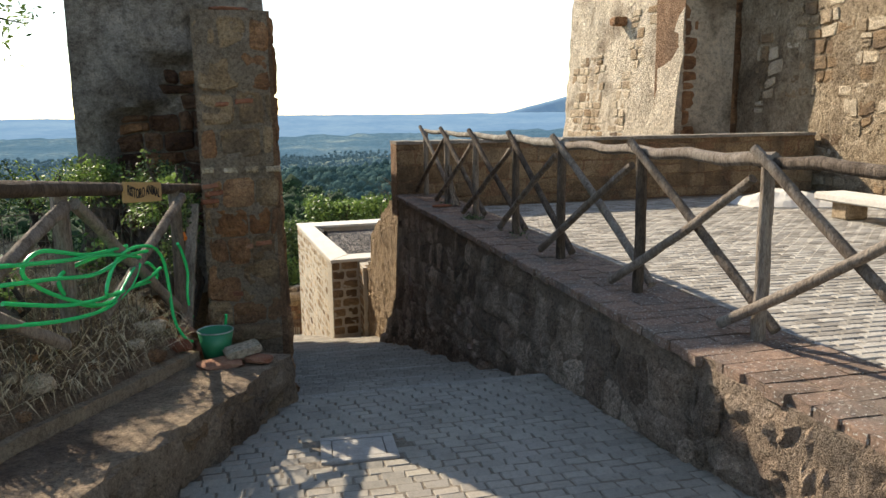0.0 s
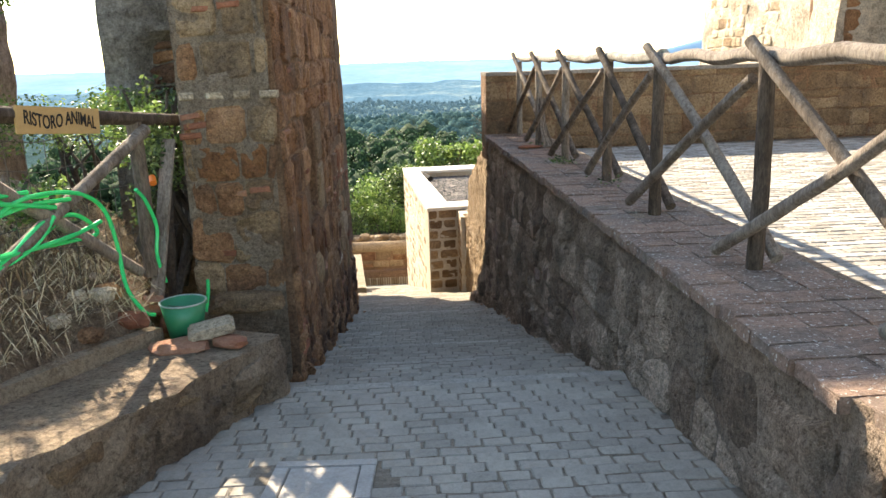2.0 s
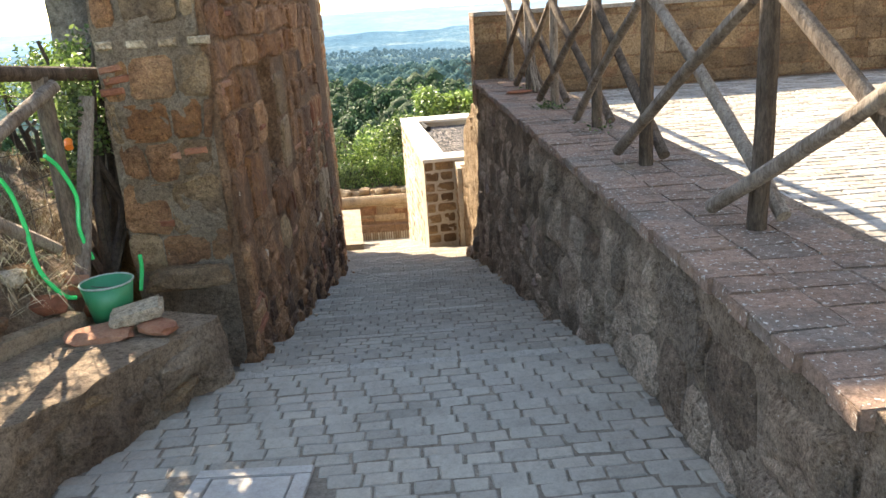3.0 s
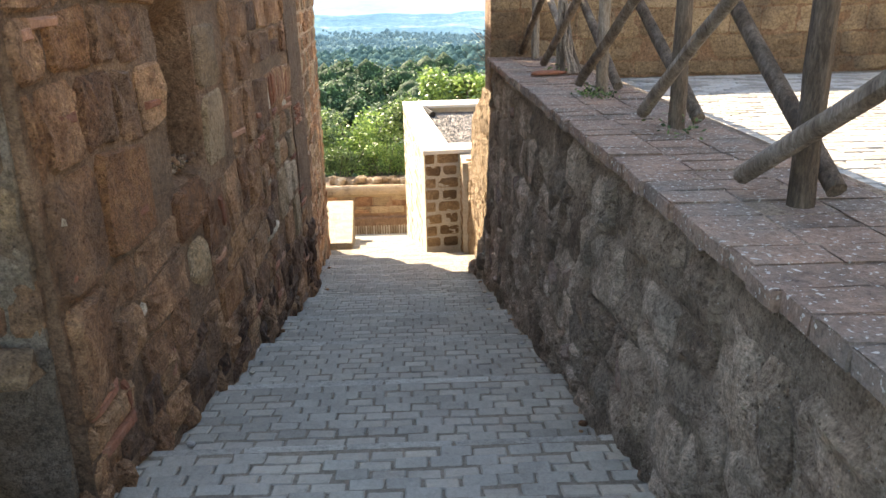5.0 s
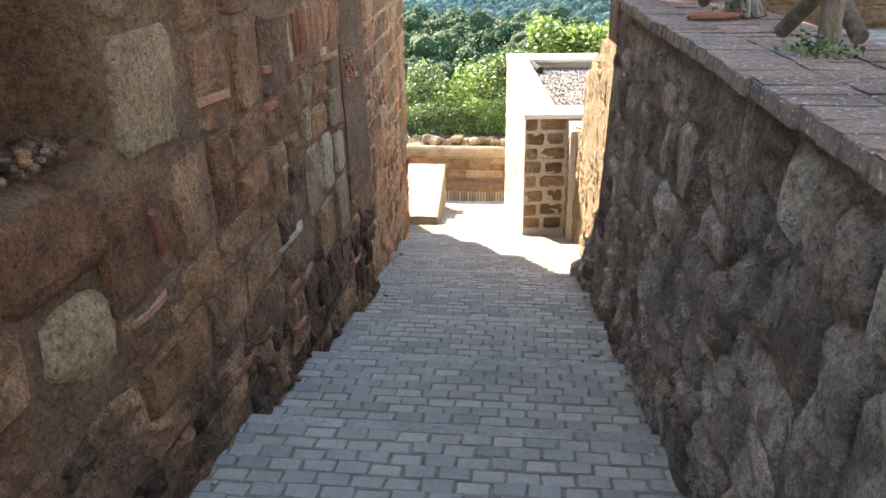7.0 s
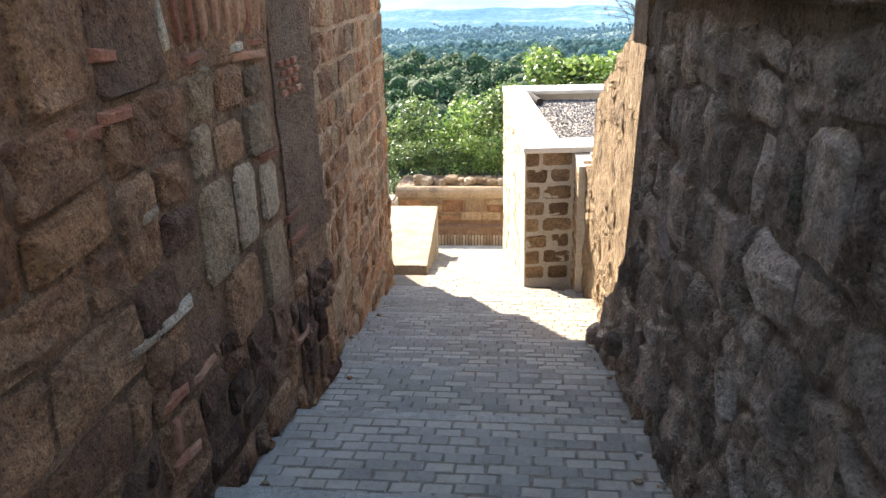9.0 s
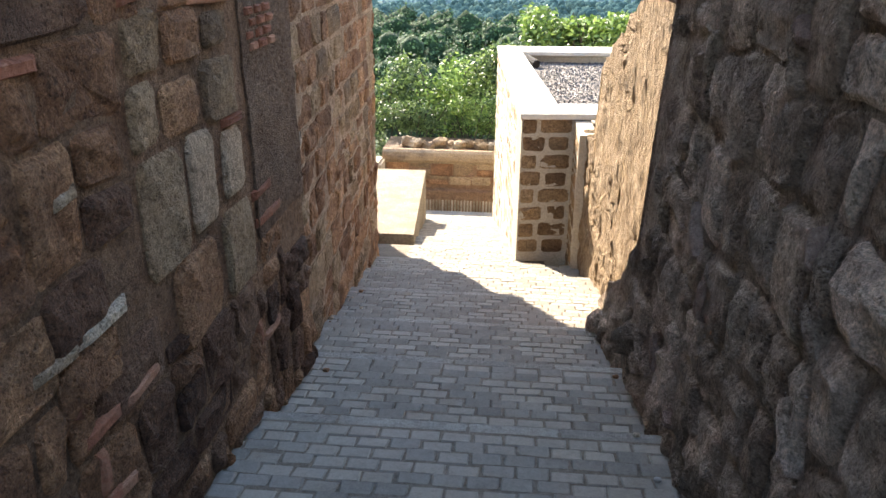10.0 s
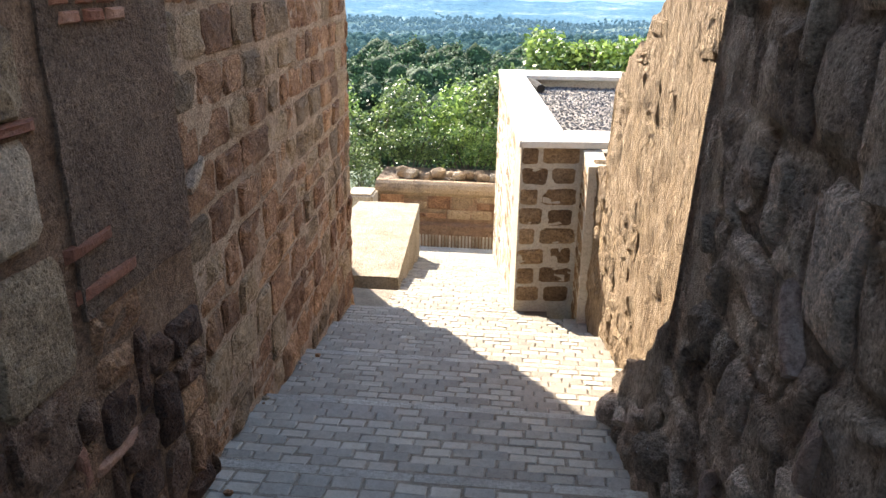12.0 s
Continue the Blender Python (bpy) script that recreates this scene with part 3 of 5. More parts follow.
# brick slips bedded in the joints: along the wall, height, length, turn
for i, (u, z, ln, turn) in enumerate(((0.25, 0.23, 0.21, 1), (0.11, 0.20, 0.10, 3), (0.27, -0.08, 0.19, -2), (1.16, -0.15, 0.26, -2), (0.19, -1.09, 0.26, 0), (0.25, -1.27, 0.34, -2), (0.36, -1.17, 0.14, -87),
                                      (0.25, -0.80, 0.14, 0), (0.14, -0.61, 0.12, -23), (0.13, -0.40, 0.12, -20), (2.71, -0.55, 0.32, -2), (2.06, -0.90, 0.19, -76), (1.92, -1.13, 0.29, 0), (3.18, -0.74, 0.20, -8),
                                      (2.65, -1.77, 0.27, 8), (2.18, -1.77, 0.11, -10), (0.62, -0.95, 0.13, 25), (0.80, -0.55, 0.18, 0), (0.55, 0.62, 0.22, 2), (1.0, 1.0, 0.24, -3), (2.5, 0.35, 0.20, 4), (0.9, -1.3, 0.14, 60))):
    sliver(FL, u, z, ln, 0.044 if i % 3 else 0.036, turn, 0.024, wall_w, i * 1.7, TUFF_PALE if i in (9, 16) else BRICK)
for i in range(70):
    r = sv.uniform(0.006, 0.02)
    part("rubble", lump_data(r, i), sv.choice((TUFF, TUFF_BLOCK, MORTAR_TAN)), wall_w, at=pose(-0.80 + sv.uniform(-0.12, 0.08), 3.1 + sv.uniform(1.38, 1.86), NICHE[2] + 0.055 + sv.uniform(0, 0.03), 0, 0, sv.uniform(0, 180)))
part("twig", pole((-0.90, 4.40, NICHE[2] + 0.13), (-0.72, 4.72, NICHE[2] + 0.07), 0.012, 0.007, 77, 0.02), BARK, wall_w)
for i in range(5):
    r = sv.uniform(0.015, 0.03)
    part("rubble", lump_data(r, i), sv.choice((TUFF, TUFF_BLOCK, BRICK)), wall_w, at=pose(-0.83 + sv.uniform(-0.08, 0.1), 3.1 + sv.uniform(1.38, 1.84), NICHE[2] + 0.07 + sv.uniform(0, 0.04), 0, 0, sv.uniform(0, 180)))
for i in range(40):
    u = sv.uniform(0.0, 5.6)
    r = sv.uniform(0.03, 0.09)
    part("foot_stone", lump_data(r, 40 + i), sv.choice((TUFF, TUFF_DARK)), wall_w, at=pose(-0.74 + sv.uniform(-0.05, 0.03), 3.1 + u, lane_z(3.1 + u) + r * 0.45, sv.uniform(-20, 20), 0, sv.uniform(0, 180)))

TOWER_TOP = 3.75
tower_wall = thing("wall_west_tower", "tall ruined tower of brown tuff blocks and worn plaster", "wall", kind="structure")
wall_body("tower_core", FL, 3.3, 5.65, lambda u: lane_low(3.1 + u), flat(TOWER_TOP), 2.1, MORTAR, "", parent=tower_wall, rough=0.012, step=0.1)
WHITE = [(4.25, 4.47, -1.46, -1.09), (4.57, 4.78, -1.43, -1.15)]
DRESSED = [(3.90, 4.14, -0.83, -0.64), (4.18, 4.47, -0.84, -0.66), (4.52, 4.77, -0.82, -0.69), (3.88, 4.06, -1.06, -0.86), (4.10, 4.38, -1.06, -0.88), (4.44, 4.80, -1.10, -0.86),
           (3.88, 4.19, -1.50, -1.10), (4.02, 4.42, -1.84, -1.50), (4.50, 4.84, -1.84, -1.47)]
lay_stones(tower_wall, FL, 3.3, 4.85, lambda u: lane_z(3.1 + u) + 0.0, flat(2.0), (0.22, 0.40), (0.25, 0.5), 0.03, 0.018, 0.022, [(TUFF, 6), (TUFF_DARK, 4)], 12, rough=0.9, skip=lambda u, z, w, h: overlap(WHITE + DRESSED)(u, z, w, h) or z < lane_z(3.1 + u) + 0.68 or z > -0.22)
lay_stones(tower_wall, FL, 3.3, 4.85, flat(-0.2), flat(2.0), (0.22, 0.40), (0.25, 0.5), 0.03, 0.018, 0.022, [(TUFF, 7), (TUFF_DARK, 1)], 17, rough=0.9)
# Mostly darker tuff towards the bottom
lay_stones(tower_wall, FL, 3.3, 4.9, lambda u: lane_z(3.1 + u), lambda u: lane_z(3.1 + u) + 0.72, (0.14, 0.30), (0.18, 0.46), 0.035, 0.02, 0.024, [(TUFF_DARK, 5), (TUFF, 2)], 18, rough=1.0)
for i, bl in enumerate(DRESSED):
    rect(FL, *bl, 0.022, (TUFF_BLOCK, TUFF, TUFF_BLOCK)[i % 3], tower_wall, 31.0 + i, jitter=0.012, rough=0.7)
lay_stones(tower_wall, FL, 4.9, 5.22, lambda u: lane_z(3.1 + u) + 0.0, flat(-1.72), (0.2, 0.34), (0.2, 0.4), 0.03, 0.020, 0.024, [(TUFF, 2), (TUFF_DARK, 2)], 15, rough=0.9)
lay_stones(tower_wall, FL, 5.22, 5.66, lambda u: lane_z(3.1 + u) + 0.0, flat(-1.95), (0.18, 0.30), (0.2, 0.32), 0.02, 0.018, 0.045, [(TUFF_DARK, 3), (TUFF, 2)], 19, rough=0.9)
wall_body("render_coat", FL, 4.90, 5.64, flat(-1.72), flat(TOWER_TOP - 0.05), 0.05, RENDER_COAT, "", parent=tower_wall, rough=0.012, step=0.06, lift=0.012)
for i, (a, b, c, d) in enumerate(WHITE):
    rect(FL, a, b, c, d, 0.024, LIMESTONE, tower_wall, 8.0 + i, jitter=0.006, rough=0.5)
for i in range(9):
    sliver(FL, 3.75 + 0.125 * i, -0.44 + 0.03 * math.sin(i / 8 * math.pi), 0.26, 0.042, 100 - 2 * i, 0.024, tower_wall, i * 2.3, TUFF_PALE if i == 0 else BRICK)
for i, (u, z, ln, turn) in enumerate(((3.31, -1.46, 0.22, -2), (3.56, -1.46, 0.28, 1), (3.45, -1.74, 0.25, -3), (3.71, -1.75, 0.29, 0), (3.42, -1.88, 0.14, -96), (3.49, -1.99, 0.18, -9), (3.99, -0.60, 0.18, 6), (3.36, -0.54, 0.15, -5),
                                      (4.61, -0.64, 0.40, -2), (4.71, -1.12, 0.24, -1), (3.47, -1.06, 0.12, 8), (5.06, -1.64, 0.36, 0), (3.36, -1.62, 0.07, 60), (3.42, -1.98, 0.16, 1), (4.45, -0.595, 0.16, -1), (4.68, -0.59, 0.2, 0),
                                      (4.98, -1.50, 0.26, 2), (4.77, -2.13, 0.15, -85), (4.95, -2.20, 0.29, -4), (3.38, -0.72, 0.2, 0))):
    sliver(FL, u, z, ln, 0.044 if i % 3 else 0.036, turn, 0.026, tower_wall, i * 3.7, (TUFF_PALE if i in (0, 1, 10, 14) else BRICK))
for i in range(4):
    for k in range(3):
        sliver(FL, 5.0 + 0.125 * k + 0.04 * (i % 2), -0.72 - 0.05 * i, 0.11, 0.04, 0, 0.026, tower_wall, i * 5.1 + k, BRICK)
FL2 = Face((-0.80, 8.75), (-1.10, 13.25))
wall_body("tower_core", FL2, 0.0, FL2.length, lambda u: lane_low(8.75 + u), flat(TOWER_TOP), 1.9, MORTAR_TAN, "", parent=tower_wall, rough=0.02, step=0.12)
lay_stones(tower_wall, FL2, 0.0, FL2.length, lambda u: lane_z(8.75 + u) + 0.01, flat(1.3), (0.20, 0.30), (0.22, 0.52), 0.02, 0.032, 0.016, [(TUFF, 4), (TUFF_BLOCK, 3)], 13, rough=0.8)
sliver(FL2, 0.34, -1.55, 0.24, 0.035, 24, 0.05, tower_wall, 5.5, LIMESTONE)
FT = Face((-2.83, 6.14), (-0.745, 6.14))
def eroded(u, z):
    """Deep hollow where the lower facing has fallen away."""
    k = (1.95 - 0.8 * abs(u - 1.45) + 0.5 * noise.noise((u * 2.3, z * 2.3, 1)) - z) / 0.25
    return -0.22 * min(1, max(0, k)) * min(1, max(0, (u - 0.25) / 0.2))


wall_body("plaster_face", FT, 0.0, FT.length, flat(-1.2), flat(TOWER_TOP - 0.03), 0.8, PLASTER, "", parent=tower_wall, rough=0.05, freq=1.7, step=0.06, dent=eroded)
# Stones in the hollow are nearly all the darker tuff
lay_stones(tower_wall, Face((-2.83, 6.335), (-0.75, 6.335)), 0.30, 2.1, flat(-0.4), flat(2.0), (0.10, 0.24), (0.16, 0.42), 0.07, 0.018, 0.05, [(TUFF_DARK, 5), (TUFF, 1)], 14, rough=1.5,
           skip=lambda u, z, w, h: z > 1.55 - 0.8 * abs(u - 1.45) + 0.5 * noise.noise((u * 2.3, z * 2.3, 1)))

# the pier that ends the wall, beside the steps
FP = Face((-1.31, 3.08), (-0.72, 3.08))
pier = thing("wall_pier", "square pier of patched tuff, brick and grey mortar", "pillar", kind="structure")
wall_body("pier_core", FP, 0.0, FP.length - 0.03, flat(-1.75), flat(1.70), 0.45, MORTAR_PIER, "", parent=pier, rough=0.03, step=0.05)
lay_stones(pier, FP, 0.0, FP.length, flat(-0.78), flat(0.42), (0.14, 0.30), (0.16, 0.40), 0.05, 0.012, 0.014, [(TUFF, 4), (TUFF_BLOCK, 5), (TUFF_RUST, 1)], 21, rough=1.0)
lay_stones(pier, FP, 0.0, FP.length, flat(0.56), flat(1.64), (0.20, 0.34), (0.18, 0.40), 0.06, 0.026, 0.012, [(TUFF, 4), (TUFF_BLOCK, 5), (TUFF_PALE, 1)], 22, rough=1.0)
for i, x in enumerate((0.06, 0.21, 0.36, 0.51)):
    sliver(FP, x + 0.015 * i, 0.49, 0.10 + 0.012 * (i % 2), 0.045, 0, 0.02, pier, i * 4.1, TUFF_PALE)
for i, (x, z, a) in enumerate(((0.07, 0.37, 8), (0.09, 0.31, 6), (0.06, 0.25, 4), (0.2, 1.0, 0), (0.36, 1.02, 4), (0.3, -0.12, 0), (0.45, -0.1, 3), (0.2, -0.5, -6))):
    sliver(FP, x, z, 0.14, 0.04, a, 0.02, pier, i * 4.7, BRICK)

part("cap_tile", lump_data(0.13, 5, (1.1, 0.8, 0.22)), BRICK, pier, at=pose(-1.04, 3.28, 1.72))

# ---- right side: retaining wall, coping, terrace ----
wall_e = thing("wall_east", "rough grey rubble retaining wall beside the lane", "wall", kind="structure")
FR = Face((1.262, 10.15), (1.375, 0.3), lean=0.042, zref=WTOP)
rz = lambda u: 10.15 - u * abs(FR.u.y)


def broken(u):
    """Top of the retaining wall: level, then falling raggedly at its broken end."""
    y = rz(u)
    z = float(np.interp(y, [8.97, 9.02, 9.2, 9.5, 9.8, 10.15], [WTOP - 0.05, -1.95, -2.2, -2.5, -2.66, -2.95]))
    return z + (0.05 * noise.noise((u * 9, 0, 2)) if y > 8.95 else 0)


wall_body("wall_core", FR, 0.0, FR.length, lambda u: lane_low(rz(u)), broken, 0.80, MORTAR_GREY, "", parent=wall_e, rough=0.022, step=0.055, freq=6)
GREYS = [(TUFF_GREY, 14), (MORTAR_GREY, 3)]
lay_stones(wall_e, FR, 0.0, 3.6, lambda u: lane_z(rz(u)) - 0.02, lambda u: min(broken(u), broken(max(0, u - 0.34))) - 0.04, (0.14, 0.34), (0.13, 0.40), 0.07, 0.024, 0.032, GREYS, 31, rough=1.1, round_off=0.035, edge=0.02)
lay_stones(wall_e, FR, 3.6, 7.4, lambda u: lane_z(rz(u)) - 0.02, lambda u: broken(u) - 0.06, (0.14, 0.36), (0.13, 0.42), 0.08, 0.022, 0.034, GREYS, 34, rough=1.2, round_off=0.04, edge=0.022)
lay_stones(wall_e, FR, 7.4, FR.length, lambda u: lane_z(rz(u)) - 0.02, lambda u: broken(u) - 0.1, (0.16, 0.38), (0.16, 0.5), 0.085, 0.018, 0.026, GREYS, 32, rough=1.2, round_off=0.06, edge=0.03)
for i in range(34):
    u = sv.uniform(1.4, 7.2)
    z = sv.uniform(lane_z(rz(u)) + 0.1, -0.6)
    sliver(FR, u, z, sv.uniform(0.10, 0.26), sv.uniform(0.03, 0.05), sv.choice((-50, -40, -65, 80, 0, -20)), 0.055, wall_e, i * 2.9, sv.choice((BRICK_GREY, TUFF_GREY, TUFF_GREY)))
for i in range(22):
    u = abs(sv.gauss(0, 0.5))
    r = sv.uniform(0.05, 0.11)
    part("foot_stone", lump_data(r, 90 + i), TUFF_GREY, wall_e, at=pose(1.19 + sv.uniform(-0.04, 0.04), rz(u), lane_z(rz(u)) + sv.uniform(0.0, 0.45) * max(0.2, min(u, 1.0)), sv.uniform(-20, 20), 0, sv.uniform(0, 180)))
FR2 = Face((1.36, 0.3), (1.80, -5.0), lean=0.03, zref=WTOP)
wall_body("wall_core", FR2, 0.0, FR2.length, lambda u: lane_low(0.3 - u), flat(WTOP - 0.05), 0.85, MORTAR_GREY, "", parent=wall_e, rough=0.04, step=0.1, freq=4)
lay_stones(wall_e, FR2, 0.0, 2.2, lambda u: lane_z(0.3 - u), flat(WTOP - 0.1), (0.2, 0.36), (0.2, 0.45), 0.08, 0.03, 0.03, GREYS, 33, rough=1.6, round_off=0.07, edge=0.04)

terrace = part("terrace_floor", shell(20, 30, lambda s, t: Vector((1.9 + 9.0 * s, -5 + 14.2 * t, TERR - 0.012)), lambda s, t: Vector((1.9 + 9.0 * s, -5 + 14.2 * t, TERR - 0.3))), JOINT)
tagged(terrace, "sunlit terrace paved with small grey stone setts", "pavement", kind="structure")

FPAR = Face((1.24, 8.9), (9.2, 9.3))
parapet = thing("wall_parapet", "low tuff parapet closing the terrace", "wall", kind="structure")
wall_body("parapet_core", FPAR, 0.0, FPAR.length, flat(-0.72), flat(0.43), 0.42, MORTAR, "", parent=parapet, rough=0.015, step=0.15)
lay_stones(parapet, FPAR, 0.0, FPAR.length, flat(TERR), flat(0.42), (0.22, 0.30), (0.3, 0.62), 0.02, 0.012, 0.012, [(TUFF_BLOCK, 1)], 41, rough=0.6)
part("parapet_top", shell(60, 2, lambda s, t: FPAR.at(FPAR.length * s, 0.47 + 0.012 * noise.noise((s * 30, t * 3, 0)), 0.03 - 0.48 * t), lambda s, t: FPAR.at(FPAR.length * s, 0.42, 0.03 - 0.48 * t)), CONCRETE, parapet)

# sunlit end wall past the terrace
wall_i = thing("wall_east_end", "crumbling sunlit yellow tuff wall sloping down to the roof", "wall", kind="structure")
FI = Face((1.19, 13.6), (1.55, 9.05))


def end_top(u):
    y = 13.6 - u
    pts = [(8.9, -0.50), (10.6, -0.66), (11.2, -0.90), (11.5, -1.02), (11.56, -1.16), (12.0, -1.25), (12.12, -1.45), (12.42, -1.52), (12.56, -2.3), (13.7, -2.36)]
    z = float(np.interp(y, [p[0] for p in pts], [p[1] for p in pts]))
    return z + 0.07 * noise.noise((u * 4, 0, 1)) + 0.04 * noise.noise((u * 11, 0, 1))


wall_body("wall_core", FI, 0.0, FI.length, lambda u: lane_low(13.6 - u), end_top, 0.5, TUFF_SUN, "", parent=wall_i, rough=0.02, step=0.04, freq=4.3)
lay_stones(wall_i, FI, 0.0, FI.length, lambda u: lane_z(13.6 - u) + 0.03, lambda u: end_top(u) - 0.04, (0.2, 0.30), (0.22, 0.42), 0.05, 0.014, 0.014, [(TUFF_SUN, 1)], 51, rough=0.9, round_off=0.05, edge=0.03, skip=lambda u, z, w, h: noise.noise((u * 1.7, z * 1.7, 6)) > -0.05)

# ---- flat gravel roof ----
roof_box = thing("roof_structure", "low flat-roofed block of tuff in pale mortar with gravel", "building", kind="structure")
BZ = -2.26
FB = Face((0.55, 13.61), (1.30, 13.72))
wall_body("front_wall", FB, 0.0, FB.length, flat(-4.5), flat(BZ - 0.07), 0.4, MORTAR_PALE, "", parent=roof_box, rough=0.008, step=0.12)
for i in range(8):
    z = -4.0 + 0.212 * i
    cut = (0.25, 0.19, 0.28, 0.17)[i % 4]
    for u0, u1 in ((0.015, cut), (cut + 0.055, 0.56 + 0.03 * (i % 2))):
        rect(FB, u0, u1, z + 0.025, z + 0.19, 0.008, TUFF_BLOCK, roof_box, 20.0 + i * 1.7 + u0, "stone", 0.016, 0.02, 0.5)
FBL = Face((0.10, 19.75), (0.537, 13.82))
wall_body("side_wall", FBL, 0.0, FBL.length, flat(-6.5), flat(BZ - 0.07), 0.4, MORTAR_PALE, "", parent=roof_box, rough=0.008, step=0.2)
lay_stones(roof_box, FBL, 0.0, FBL.length, lambda u: lane_z(19.75 - u), flat(BZ - 0.09), (0.208, 0.212), (0.30, 0.42), 0.02, 0.055, 0.006, [(TUFF_PALE, 5), (TUFF_BLOCK, 2)], 62, round_off=0.05, rough=0.6, edge=0.02)


def cap(name, pts, z0, z1, mat, parent):
    bm = bmesh.new()
    lo = [bm.verts.new((x, y, z0)) for x, y in pts]
    hi = [bm.verts.new((x, y, z1)) for x, y in pts]
    bm.faces.new(hi)
    bm.faces.new(list(reversed(lo)))
    for i in range(len(pts)):
        q = (i + 1) % len(pts)
        bm.faces.new((lo[i], lo[q], hi[q], hi[i]))
    bmesh.ops.bevel(bm, geom=bm.edges[:], offset=0.008, segments=1, affect="EDGES")
    return part(name, bm, mat, parent)


cap("coping_side", [(0.53, 13.58), (0.98, 14.25), (0.55, 19.0), (0.08, 19.78)], BZ - 0.07, BZ, WHITECAP, roof_box)
cap("coping_front", [(0.545, 13.58), (6.0, 14.2), (6.0, 14.62), (1.0, 14.25)], BZ - 0.07, BZ - 0.002, WHITECAP, roof_box)
cap("coping_back", [(0.56, 19.0), (6.0, 19.4), (6.0, 20.2), (0.09, 19.78)], BZ - 0.07, BZ - 0.001, WHITECAP, roof_box)
part("roof_deck", box_bm(0.7, 6.0, 14.0, 19.6, -2.9, BZ - 0.20), CONCRETE, roof_box)
part("back_wall", box_bm(0.45, 6.0, 19.15, 19.75, -6.5, BZ - 0.07), MORTAR_PALE, roof_box)
part("inner_return", box_bm(1.16, 1.34, 12.93, 13.75, -4.3, BZ - 0.08), MORTAR_PALE, roof_box)
lay_stones(roof_box, Face((1.158, 13.6), (1.158, 12.95)), 0.0, 0.65, flat(-4.2), flat(BZ - 0.12), (0.208, 0.212), (0.24, 0.36), 0.02, 0.055, 0.006, [(TUFF_BLOCK, 1)], 63, round_off=0.05, rough=0.6, edge=0.02)

# ---- far end: raised landing and end wall ----
landing = part("landing", shell(6, 16, lambda s, t: Vector((-2.2 + (1.36 - 0.31 * t) * s, 14.55 + 4.12 * t, -4.16 - 0.065 * 4.12 * t + 0.01 * noise.noise((s * 4, t * 9, 0)))),
                                   lambda s, t: Vector((-2.2 + (1.36 - 0.31 * t) * s, 14.55 + 4.12 * t, -6.3))), LANDING)
tagged(landing, "pale sunlit concrete landing beside the steps", "landing", kind="structure")
end_wall = thing("wall_north", "low tuff end wall with a rounded coping", "wall", kind="structure")
FE = Face((-2.42, 21.45), (0.3, 21.45))
wall_body("wall_core", FE, 0.0, FE.length, flat(-6.6), flat(-4.93), 0.4, MORTAR, "", parent=end_wall, rough=0.015)
lay_stones(end_wall, FE, 0.0, FE.length, flat(-5.55), flat(-4.95), (0.28, 0.31), (0.4, 0.6), 0.012, 0.02, 0.02, [(TUFF_BLOCK, 3), (TUFF, 1)], 71)
part("wall_coping", tube([(-2.45 + 2.8 * i / 12, 21.55, -4.93) for i in range(13)], 0.17, 12), TUFF_BLOCK, end_wall)

# ---- lane floor ----
def lane_slab(i):
    y0 = -6.0 if i == 0 else LIPS[i - 1][0]
    y1 = LIPS[i][0]
    z0 = lane_z(-6.0) if i == 0 else LIPS[i - 1][1] - RISE
    z1 = LIPS[i][1]

    def f(drop):
        def g(s, t):
            y = y0 + (y1 - y0) * t
            xa, xb = left_edge(min(y, 2.44) if i == 0 else y + 0.001) - 0.25, right_edge(y) + 0.2
            if 13 < y1:
                xa, xb = -2.4, 0.9
            return Vector((xa + (xb - xa) * s, y, z0 + (z1 - z0) * t - drop))
        return g
    ob = part("floor_%d" % (i + 1), shell(8, 12, f(0.006), f(0.45)), JOINT)
    return tagged(ob, "shaded lane step paved with small grey stone setts", "steps", kind="structure"), y0, y1, z0, z1


SLABS = [lane_slab(i) for i in range(len(LIPS))]

# plain ground left of the lane
ledge = part("ledge", shell(24, 90, lambda s, t: (lambda y: Vector((left_edge(y) - 0.02 + 0.05 * noise.noise((y * 3, 0, 0)) - 1.6 * (1 - s), y, -0.757 - 0.088 * (y - 1.56) + 0.02 * noise.noise((s * 12, y * 5, 1)) - 0.03 * s ** 8)))(-6 + 8.46 * t),
                            lambda s, t: (lambda y: Vector((left_edge(y) - 0.12 - 1.5 * (1 - s), y, -1.6)))(-6 + 8.46 * t)), LEDGE, smooth=True)
tagged(ledge, "worn lime concrete ledge along the lane", "ledge", kind="structure")

FG = Face((left_edge(-6.0), -6.0), (left_edge(2.44), 2.45))
ledge_top = lambda u: -0.757 - 0.088 * (-6.0 + u * FG.u.y - 1.56) - 0.015
wall_body("ledge_face", FG, 0.0, FG.length, lambda u: lane_low(-6.0 + u * FG.u.y), ledge_top, 0.5, LEDGE, "crumbling stone and lime face of the ledge", "ledge", rough=0.07, step=0.05, freq=3.5)
ledge_ob = bpy.data.objects["ledge_face"]
lay_stones(ledge_ob, FG, 5.2, FG.length, lambda u: lane_z(-6.0 + u * FG.u.y) + 0.02, lambda u: ledge_top(u) - 0.05, (0.10, 0.24), (0.15, 0.40), 0.06, 0.03, 0.02, [(TUFF_BLOCK, 3), (LEDGE, 5)], 91, rough=1.3, round_off=0.05, edge=0.03)

# ---- ground sheet to the horizon ----
def ground_z(x, y):
    base = -6.9 - 0.33 * max(0, y - 23) if y < 150 else -49 - 0.12 * (y - 150)
    return max(base, -125)


